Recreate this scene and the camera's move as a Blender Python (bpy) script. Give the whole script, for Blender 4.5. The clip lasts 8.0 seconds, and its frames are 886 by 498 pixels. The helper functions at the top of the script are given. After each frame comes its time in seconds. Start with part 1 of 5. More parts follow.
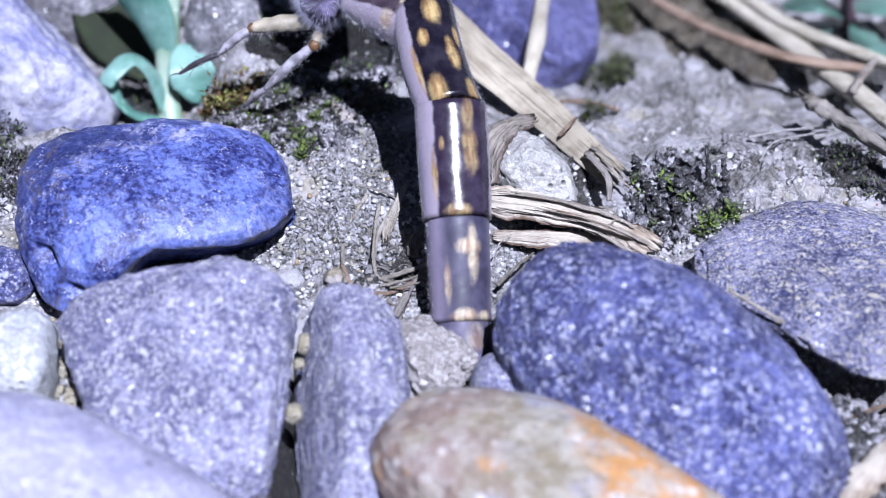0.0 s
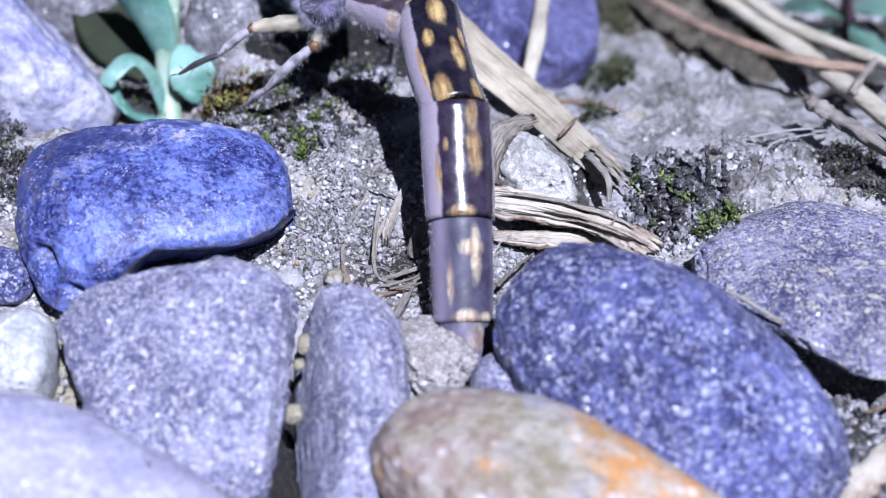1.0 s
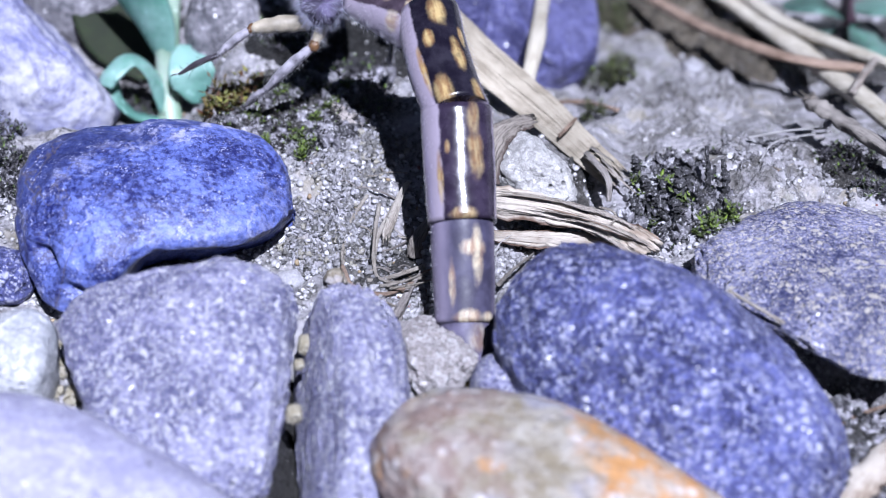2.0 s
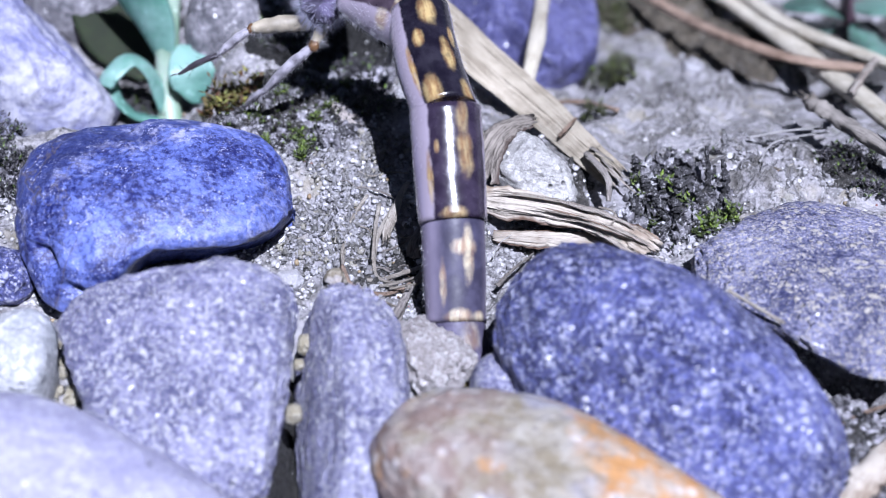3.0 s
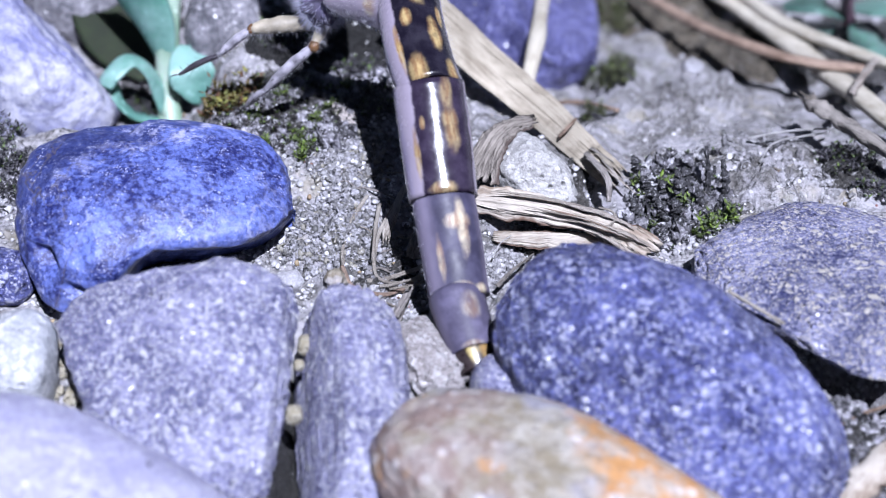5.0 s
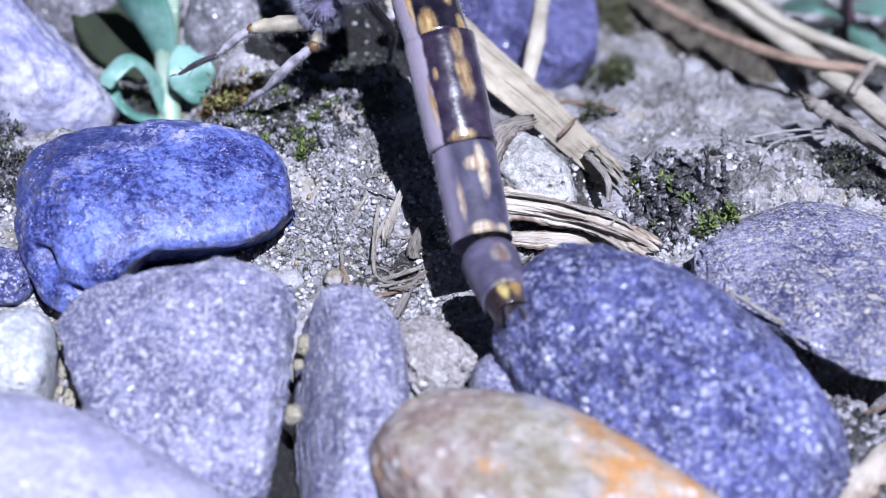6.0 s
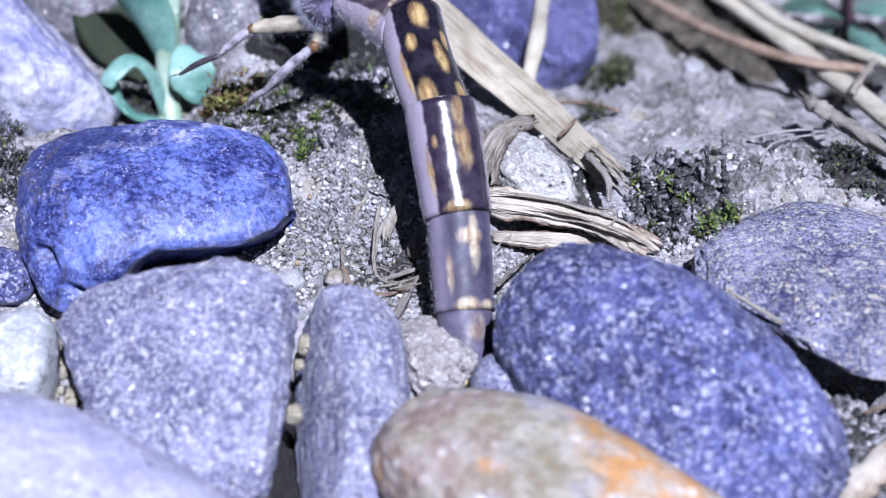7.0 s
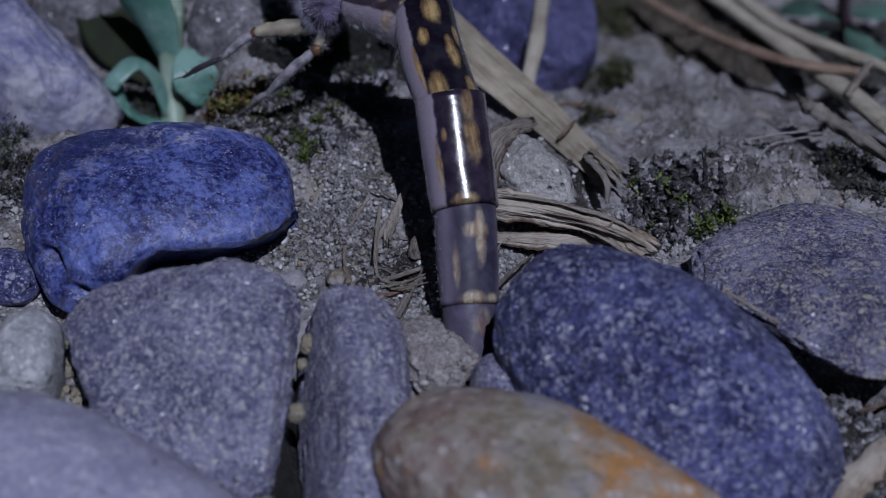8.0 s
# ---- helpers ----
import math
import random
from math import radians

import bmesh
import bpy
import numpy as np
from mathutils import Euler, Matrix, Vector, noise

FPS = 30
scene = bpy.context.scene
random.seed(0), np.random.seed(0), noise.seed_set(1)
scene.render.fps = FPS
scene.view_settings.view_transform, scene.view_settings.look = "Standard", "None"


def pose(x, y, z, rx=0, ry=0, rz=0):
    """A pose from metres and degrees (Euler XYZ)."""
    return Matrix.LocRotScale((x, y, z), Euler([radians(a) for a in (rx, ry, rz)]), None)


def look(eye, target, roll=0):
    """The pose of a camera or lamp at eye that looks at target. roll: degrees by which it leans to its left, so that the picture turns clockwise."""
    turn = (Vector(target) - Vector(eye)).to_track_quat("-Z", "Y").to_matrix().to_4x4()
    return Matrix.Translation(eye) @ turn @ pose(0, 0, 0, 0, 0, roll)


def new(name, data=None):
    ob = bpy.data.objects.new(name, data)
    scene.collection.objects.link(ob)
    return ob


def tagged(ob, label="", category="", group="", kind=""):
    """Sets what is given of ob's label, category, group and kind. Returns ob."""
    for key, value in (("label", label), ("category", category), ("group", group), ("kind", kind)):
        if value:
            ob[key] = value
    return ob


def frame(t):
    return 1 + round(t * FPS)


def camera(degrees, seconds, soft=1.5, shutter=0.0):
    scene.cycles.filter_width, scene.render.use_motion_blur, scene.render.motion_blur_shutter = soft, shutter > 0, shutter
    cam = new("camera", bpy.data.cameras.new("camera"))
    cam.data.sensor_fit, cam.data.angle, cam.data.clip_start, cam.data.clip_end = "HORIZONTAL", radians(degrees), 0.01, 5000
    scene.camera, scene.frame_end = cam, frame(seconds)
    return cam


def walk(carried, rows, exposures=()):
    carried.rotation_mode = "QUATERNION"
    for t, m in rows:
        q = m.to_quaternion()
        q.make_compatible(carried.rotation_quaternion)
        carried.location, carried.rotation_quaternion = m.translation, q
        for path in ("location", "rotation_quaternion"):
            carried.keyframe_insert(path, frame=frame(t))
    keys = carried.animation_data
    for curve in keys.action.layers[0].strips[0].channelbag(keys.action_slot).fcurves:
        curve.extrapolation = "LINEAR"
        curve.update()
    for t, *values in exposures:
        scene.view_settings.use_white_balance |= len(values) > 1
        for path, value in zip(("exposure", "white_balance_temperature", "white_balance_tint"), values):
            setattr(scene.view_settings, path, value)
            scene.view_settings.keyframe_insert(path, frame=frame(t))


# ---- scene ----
MM = 0.001  # the place is worked out in millimetres

# ---- camera: a macro lens held almost still, easing back a little near the end ----
PITCH = radians(38)
AIM_FORWARD = Vector((0, math.cos(PITCH), -math.sin(PITCH)))
AIM_UP = Vector((0, math.sin(PITCH), math.cos(PITCH)))
AIM_RIGHT = Vector((1, 0, 0))


def camera_pose(back, right, rise):
    eye = (-AIM_FORWARD * (110 + back) + AIM_RIGHT * right + AIM_UP * rise) * MM
    return look(eye, eye + AIM_FORWARD)


cam = camera(26, 8.0, soft=0.6)
cam.data.dof.use_dof = True
cam.data.dof.focus_distance = 0.1105
cam.data.dof.aperture_fstop = 45
walk(cam, [(0.0, camera_pose(0, 0, 0)), (1.5, camera_pose(0, 0, 0.03)), (3.0, camera_pose(0, 0.01, 0.03)),
           (4.5, camera_pose(0.05, 0, 0.06)), (6.0, camera_pose(-0.02, 0.03, 0.05)), (7.0, camera_pose(0.1, 0, 0.05)),
           (7.4, camera_pose(1.45, -0.03, 0.1)), (8.0, camera_pose(1.5, -0.03, 0.1))],
     exposures=[(0.0, 1.11, 5390, 19), (7.05, 1.11, 5390, 19), (7.3, 0.66, 5390, 19), (7.5, 0.28, 5390, 19), (7.75, -0.28, 5390, 19), (8.0, -0.92, 5390, 19)])


# ---- light ----
SUN_WAY = Vector((0.17, -0.58, 1.0)).normalized()
world = bpy.data.worlds.new("sky")
scene.world = world
world.use_nodes = True
sky = world.node_tree.nodes.new("ShaderNodeTexSky")
sky.sky_type, sky.sun_disc = "NISHITA", False
sky.sun_elevation, sky.sun_rotation = math.asin(SUN_WAY.z), math.atan2(SUN_WAY.x, SUN_WAY.y)
back_node = world.node_tree.nodes["Background"]
world.node_tree.links.new(sky.outputs[0], back_node.inputs[0])
back_node.inputs[1].default_value = 0.01
sun_data = bpy.data.lights.new("sun", "SUN")
sun_data.energy, sun_data.angle, sun_data.color = 5.0, radians(0.53), (1.0, 0.97, 0.93)
sun = new("sun", sun_data)
sun.matrix_world = look(SUN_WAY * 2, (0, 0, 0))


# ---- materials ----
TONE = 0.58  # brings the mixed colours down to the reflectance of weathered stone and soil


class Nodes:
    """A short way to write node trees."""

    def __init__(self, name):
        self.material = bpy.data.materials.new(name)
        self.material.use_nodes = True
        self.tree = self.material.node_tree
        self.shader = self.tree.nodes["Principled BSDF"]
        self.coord = self.tree.nodes.new("ShaderNodeTexCoord").outputs["Object"]

    def put(self, socket, value):
        if isinstance(value, bpy.types.NodeSocket):
            self.tree.links.new(value, socket)
        elif isinstance(value, tuple) and len(value) == 3 and socket.type == "RGBA":
            socket.default_value = (*(v * TONE for v in value), 1)
        else:
            socket.default_value = value

    def math(self, op, a, b=0.0, clamp=False):
        n = self.tree.nodes.new("ShaderNodeMath")
        n.operation, n.use_clamp = op, clamp
        self.put(n.inputs[0], a), self.put(n.inputs[1], b)
        return n.outputs[0]

    def vector(self, op, a, b=None, c=None):
        n = self.tree.nodes.new("ShaderNodeVectorMath")
        n.operation = op
        for socket, value in zip(n.inputs, (a, b, c)):
            if value is not None:
                self.put(socket, value)
        return n.outputs[0]

    def noise(self, scale, detail=3.0, rough=0.55, vector=None, color=False, distortion=0.0):
        n = self.tree.nodes.new("ShaderNodeTexNoise")
        self.put(n.inputs["Vector"], vector or self.coord)
        n.inputs["Scale"].default_value, n.inputs["Detail"].default_value = scale, detail
        n.inputs["Roughness"].default_value, n.inputs["Distortion"].default_value = rough, distortion
        return n.outputs["Color" if color else "Fac"]

    def cells(self, scale, feature="F1", vector=None, output="Distance", randomness=1.0):
        n = self.tree.nodes.new("ShaderNodeTexVoronoi")
        n.feature = feature
        self.put(n.inputs["Vector"], vector or self.coord)
        n.inputs["Scale"].default_value, n.inputs["Randomness"].default_value = scale, randomness
        return n.outputs[output]

    def ramp(self, fac, low, high, a=0.0, b=1.0):
        n = self.tree.nodes.new("ShaderNodeMapRange")
        n.interpolation_type = "SMOOTHSTEP"
        self.put(n.inputs[0], fac)
        for i, v in enumerate((low, high, a, b)):
            n.inputs[i + 1].default_value = v
        return n.outputs[0]

    def mix(self, fac, a, b, blend="MIX"):
        n = self.tree.nodes.new("ShaderNodeMix")
        n.data_type, n.blend_type = "RGBA", blend
        self.put(n.inputs[0], fac), self.put(n.inputs[6], a), self.put(n.inputs[7], b)
        return n.outputs[2]

    def scaled(self, x, y, z):
        n = self.tree.nodes.new("ShaderNodeMapping")
        self.put(n.inputs["Vector"], self.coord)
        n.inputs["Scale"].default_value = (x, y, z)
        return n.outputs[0]

    def axes(self, vector=None):
        n = self.tree.nodes.new("ShaderNodeSeparateXYZ")
        self.put(n.inputs[0], vector or self.coord)
        return n.outputs

    def island(self):
        return self.tree.nodes.new("ShaderNodeNewGeometry").outputs["Random Per Island"]

    def one(self):
        return self.tree.nodes.new("ShaderNodeObjectInfo").outputs["Random"]

    def bump(self, height, distance, strength=1.0, normal=None):
        n = self.tree.nodes.new("ShaderNodeBump")
        n.inputs["Strength"].default_value, n.inputs["Distance"].default_value = strength, distance
        self.put(n.inputs["Height"], height)
        if normal:
            self.put(n.inputs["Normal"], normal)
        return n.outputs[0]

    def done(self, color, rough=0.6, normal=None, **more):
        self.put(self.shader.inputs["Base Color"], color), self.put(self.shader.inputs["Roughness"], rough)
        if normal:
            self.put(self.shader.inputs["Normal"], normal)
        for key, value in more.items():
            self.put(self.shader.inputs[key.replace("_", " ")], value)
        return self.material


def stone_material(name, dark, light, fleck, fleck_amount=0.5, grain=1400, rough=0.7, relief=0.00006, glint=0.6):
    """Grainy stone: two tones in large clouds, mineral grains, bright flecks of two sizes, and pits."""
    n = Nodes(name)
    clouds = n.ramp(n.noise(150, 5, 0.65, distortion=0.5), 0.36, 0.66)
    mottle = n.ramp(n.noise(grain * 0.9, 5, 0.8), 0.42, 0.58)
    grains = n.ramp(n.noise(grain * 2.6, 4, 0.85), 0.45, 0.56)
    both = n.math("ADD", n.math("MULTIPLY", clouds, 0.42), n.math("ADD", n.math("MULTIPLY", mottle, 0.22), n.math("MULTIPLY", grains, 0.36)))
    color = n.mix(n.ramp(both, 0.06, 0.98), dark, light)
    bent = n.tree.nodes.new("ShaderNodeVectorMath")
    bent.operation = "MULTIPLY_ADD"
    n.put(bent.inputs[0], n.noise(grain * 1.4, 3, 0.6, color=True))
    bent.inputs[1].default_value = (0.0005, 0.0005, 0.0005)
    n.put(bent.inputs[2], n.coord)
    where = n.ramp(n.noise(260, 4, 0.7), 0.66 - fleck_amount * 0.3, 0.8 - fleck_amount * 0.3)
    large = n.math("MULTIPLY", n.ramp(n.cells(grain * 0.8, vector=bent.outputs[0]), 0.36, 0.16), where)
    some = n.ramp(n.noise(600, 3, 0.7), 0.6 - fleck_amount * 0.2, 0.72 - fleck_amount * 0.2)
    small = n.math("MULTIPLY", n.ramp(n.cells(grain * 2.1, vector=bent.outputs[0]), 0.4, 0.2), some)
    color = n.mix(n.math("MULTIPLY", small, 0.75), color, fleck)
    dots = n.math("MULTIPLY", n.ramp(n.cells(grain * 3.0, vector=bent.outputs[0]), 0.36, 0.24), n.ramp(n.noise(grain * 0.9, 3, 0.7), 0.62 - fleck_amount * 0.22, 0.7 - fleck_amount * 0.22))
    color = n.mix(n.math("MULTIPLY", dots, 0.85), color, fleck)
    color = n.mix(n.math("MULTIPLY", large, 0.8), color, fleck)
    pits = n.ramp(n.cells(grain * 1.1, vector=n.scaled(1.1, 0.9, 1.0)), 0.34, 0.12)
    pit_mask = n.math("MULTIPLY", pits, n.ramp(n.noise(420, 3), 0.52, 0.64))
    color = n.mix(n.math("MULTIPLY", pit_mask, 0.6), color, tuple(v * 0.3 for v in dark))
    height = n.math("ADD", n.noise(grain * 0.9, 6, 0.75), n.math("ADD", n.math("MULTIPLY", pit_mask, -0.6), n.math("MULTIPLY", large, 0.12)))
    height = n.math("ADD", height, n.math("MULTIPLY", n.noise(grain * 0.4, 4, 0.6), 0.7))
    height = n.math("ADD", height, n.math("MULTIPLY", grains, 0.06))
    normal = n.bump(height, relief * 5, 1.0)
    gloss = n.ramp(n.noise(grain, 2), 0.3, 0.7, rough - 0.12, rough + 0.12)
    # crystal faces, each turned its own way, that catch the sun
    tilt = n.vector("MULTIPLY_ADD", n.cells(3300, vector=bent.outputs[0], output="Color"), (1.3, 1.3, 1.3), (-0.65, -0.65, -0.65))
    face = n.vector("NORMALIZE", n.vector("ADD", n.tree.nodes.new("ShaderNodeNewGeometry").outputs["Normal"], tilt))
    crystal = n.math("MULTIPLY", n.ramp(n.cells(3300, vector=bent.outputs[0]), 0.5, 0.36), glint)
    return n.done(color, gloss, normal, Coat_Weight=crystal, Coat_Roughness=0.3, Coat_Normal=face)


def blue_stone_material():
    """Worn blue stone: deep and light blue clouds, brushed scratches, pale mineral patches, fine white specks and brown creases."""
    n = Nodes("smooth_blue_stone")
    x, y, z = n.axes()
    clouds = n.ramp(n.noise(170, 8, 0.72, distortion=0.5), 0.38, 0.62)
    fine = n.ramp(n.noise(2600, 5, 0.85), 0.4, 0.6)
    tone = n.math("ADD", n.math("MULTIPLY", clouds, 0.5), n.math("MULTIPLY", fine, 0.5))
    color = n.mix(n.ramp(tone, 0.05, 1.0), (0.014, 0.017, 0.12), (0.2, 0.26, 0.72))
    turned = n.tree.nodes.new("ShaderNodeMapping")
    n.put(turned.inputs["Vector"], n.coord)
    turned.inputs["Rotation"].default_value = (0.3, 0.5, 0.65)
    turned.inputs["Scale"].default_value = (420, 3600, 3600)
    brushed = n.noise(1.0, 5, 0.7, vector=turned.outputs[0])
    color = n.mix(n.math("MULTIPLY", n.ramp(brushed, 0.5, 0.34), 0.1), color, (0.008, 0.014, 0.075))
    # darker end of the top: shade of a tilted face put into the colour
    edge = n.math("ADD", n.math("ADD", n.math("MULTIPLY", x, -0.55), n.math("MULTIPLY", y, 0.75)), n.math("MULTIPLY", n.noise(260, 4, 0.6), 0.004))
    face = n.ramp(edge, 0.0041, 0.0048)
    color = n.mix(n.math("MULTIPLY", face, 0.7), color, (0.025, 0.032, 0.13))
    scratch = n.math("MULTIPLY", n.ramp(brushed, 0.57, 0.68), n.ramp(n.noise(300, 4, 0.7), 0.42, 0.6))
    color = n.mix(n.math("MULTIPLY", scratch, 0.4), color, (0.46, 0.5, 0.8))
    bend = n.tree.nodes.new("ShaderNodeVectorMath")
    bend.operation = "MULTIPLY_ADD"
    n.put(bend.inputs[0], n.noise(700, 4, 0.7, color=True))
    bend.inputs[1].default_value = (0.0016, 0.0016, 0.0016)
    n.put(bend.inputs[2], n.coord)
    pale = n.math("MULTIPLY", n.ramp(n.noise(170, 5, 0.7, vector=bend.outputs[0]), 0.55, 0.68), n.ramp(n.noise(2300, 4, 0.8), 0.4, 0.56))
    color = n.mix(n.math("MULTIPLY", pale, 0.5), color, (0.5, 0.52, 0.76))
    # pale notch where the painted shade meets the rest
    rim = n.math("MULTIPLY", n.ramp(n.math("ABSOLUTE", n.math("SUBTRACT", edge, 0.0041)), 0.0008, 0.0002), n.ramp(n.noise(900, 5, 0.8), 0.46, 0.58))
    color = n.mix(n.math("MULTIPLY", rim, n.ramp(n.noise(160, 3), 0.4, 0.6, 0.15, 0.9)), color, (0.6, 0.6, 0.78))
    # hair-thin pale cracks in a loose net
    net = n.math("MULTIPLY", n.ramp(n.cells(260, "DISTANCE_TO_EDGE", vector=bend.outputs[0]), 0.035, 0.008), n.ramp(n.noise(230, 4, 0.7), 0.5, 0.62))
    color = n.mix(n.math("MULTIPLY", net, 0.4), color, (0.6, 0.62, 0.85))
    creases = n.math("ABSOLUTE", n.math("SUBTRACT", n.noise(130, 4, 0.6, vector=n.scaled(1.4, 1.0, 0.7), distortion=0.7), 0.48))
    creases = n.math("MULTIPLY", n.ramp(creases, 0.014, 0.0), n.ramp(n.math("ADD", x, n.math("MULTIPLY", n.noise(200, 3), 0.004)), 0.0, -0.0035))
    color = n.mix(n.math("MULTIPLY", creases, 0.7), color, (0.1, 0.085, 0.11))
    specks = n.math("MULTIPLY", n.ramp(n.cells(5200, vector=bend.outputs[0]), 0.36, 0.18), n.ramp(n.noise(900, 5, 0.75), 0.47, 0.58))
    color = n.mix(n.math("MULTIPLY", specks, 0.7), color, (0.6, 0.63, 0.9))
    stars = n.math("MULTIPLY", n.ramp(n.cells(2200, vector=bend.outputs[0]), 0.13, 0.07), n.ramp(n.noise(420, 2), 0.58, 0.64))
    color = n.mix(stars, color, (0.85, 0.85, 0.98))
    height = n.math("ADD", n.math("MULTIPLY", n.noise(900, 6, 0.75), 0.8), n.math("ADD", n.math("MULTIPLY", brushed, 0.15), n.math("MULTIPLY", creases, -0.12)))
    return n.done(color, n.ramp(n.noise(700, 3), 0.35, 0.65, 0.3, 0.5), n.bump(height, 0.0002))


def soil_material():
    n = Nodes("pale_crumbly_soil")
    big = n.ramp(n.noise(130, 5, 0.65), 0.36, 0.62)
    fine = n.noise(2600, 5, 0.75)
    color = n.mix(big, (0.24, 0.23, 0.22), (0.56, 0.54, 0.56))
    # Lows of the fine noise darkened: shade between crumbs put into the colour.
    color = n.mix(n.ramp(fine, 0.4, 0.56), n.mix(0.8, color, (0.02, 0.02, 0.022)), color)
    clumps = n.ramp(n.noise(420, 4, 0.7), 0.5, 0.38)
    color = n.mix(n.math("MULTIPLY", clumps, 0.55), color, (0.11, 0.1, 0.09))
    blotch = n.ramp(n.noise(330, 5, 0.7, distortion=0.5), 0.42, 0.6)
    color = n.mix(n.math("MULTIPLY", blotch, 0.6), color, (0.66, 0.64, 0.7))
    quartz = n.math("MULTIPLY", n.ramp(n.cells(2300), 0.36, 0.22), n.ramp(n.noise(500, 2), 0.48, 0.6))
    color = n.mix(quartz, color, (0.82, 0.81, 0.82))
    warm = n.ramp(n.noise(300, 3), 0.56, 0.72)
    color = n.mix(n.math("MULTIPLY", warm, 0.6), color, (0.42, 0.37, 0.24))
    green = n.math("MULTIPLY", n.ramp(n.noise(80, 3), 0.55, 0.7), n.ramp(n.noise(900, 3), 0.5, 0.62))
    color = n.mix(n.math("MULTIPLY", green, 0.5), color, (0.12, 0.15, 0.05))
    height = n.math("ADD", fine, n.math("MULTIPLY", n.cells(1500), 0.8))
    return n.done(color, 0.9, n.bump(height, 0.0003))


def grain_material():
    n = Nodes("sand_grains")
    pick = n.island()
    color = n.mix(n.ramp(pick, 0.0, 0.4), (0.12, 0.12, 0.11), (0.66, 0.65, 0.68))
    color = n.mix(n.ramp(pick, 0.7, 0.72), color, (0.9, 0.89, 0.91))
    color = n.mix(n.ramp(pick, 0.955, 0.96), color, (0.42, 0.32, 0.18))
    color = n.mix(n.ramp(pick, 0.985, 0.987), color, (0.3, 0.12, 0.1))
    color = n.mix(n.ramp(n.noise(3000, 3), 0.4, 0.7), n.mix(0.35, color, (0.05, 0.05, 0.06)), color)
    return n.done(color, 0.55, n.bump(n.noise(4000, 3), 0.00005))


def dry_material(name, dark, light, along=(1, 1, 0.08), scale=2600, streak=0.55, rim=None):
    """Bleached dry plant matter with fibres that run lengthwise, by the mesh's own length coordinate."""
    n = Nodes(name)
    uv = n.tree.nodes.new("ShaderNodeUVMap").outputs[0]
    m = n.tree.nodes.new("ShaderNodeMapping")
    n.put(m.inputs["Vector"], uv)
    m.inputs["Scale"].default_value = (26, 1.6, 1)
    fibre = n.noise(1.0, 4, 0.7, vector=m.outputs[0])
    patch = n.noise(350, 4, 0.65)
    value = n.math("ADD", n.math("MULTIPLY", fibre, streak), n.math("MULTIPLY", patch, 1 - streak))
    color = n.mix(n.ramp(value, 0.37, 0.58), dark, light)
    spots = n.ramp(n.noise(1500, 3, 0.7), 0.66, 0.74)
    color = n.mix(n.math("MULTIPLY", spots, 0.6), color, tuple(v * 0.3 for v in dark))
    if rim:
        u = n.axes(uv)[0]
        out = n.math("ADD", n.math("ABSOLUTE", n.math("SUBTRACT", n.math("MULTIPLY", u, 2.0), 1.0)), n.math("MULTIPLY", n.noise(500, 4, 0.7), 0.5))
        color = n.mix(n.math("MULTIPLY", n.ramp(out, 0.98, 1.22), 0.9), color, rim)
    return n.done(color, 0.75, n.bump(fibre, 0.00016))


def leaf_material(name, dark, light, rough=0.42):
    n = Nodes(name)
    color = n.mix(n.ramp(n.noise(260, 4), 0.35, 0.65), dark, light)
    color = n.mix(n.ramp(n.noise(1600, 3), 0.6, 0.75), color, tuple(min(1, v * 1.35) for v in light))
    return n.done(color, rough, n.bump(n.noise(900, 3), 0.00004), Transmission_Weight=0.0, Subsurface_Weight=0.25,
                  Subsurface_Radius=(0.0004, 0.0008, 0.0005), Subsurface_Scale=1.0)


def moss_material(name, dark, light, tip, crumb=0.0):
    n = Nodes(name)
    pick = n.island()
    color = n.mix(n.ramp(pick, 0.0, 0.85), dark, light)
    color = n.mix(n.ramp(pick, 0.86, 0.9), color, tip)
    color = n.mix(n.ramp(n.noise(2500, 2), 0.4, 0.7), n.mix(0.6, color, dark), color)
    color = n.mix(n.math("MULTIPLY", n.ramp(n.noise(3800, 4, 0.75), 0.54, 0.62), crumb), color, (0.7, 0.69, 0.74))
    return n.done(color, 0.38, n.bump(n.noise(2800, 4, 0.7), 0.00025))


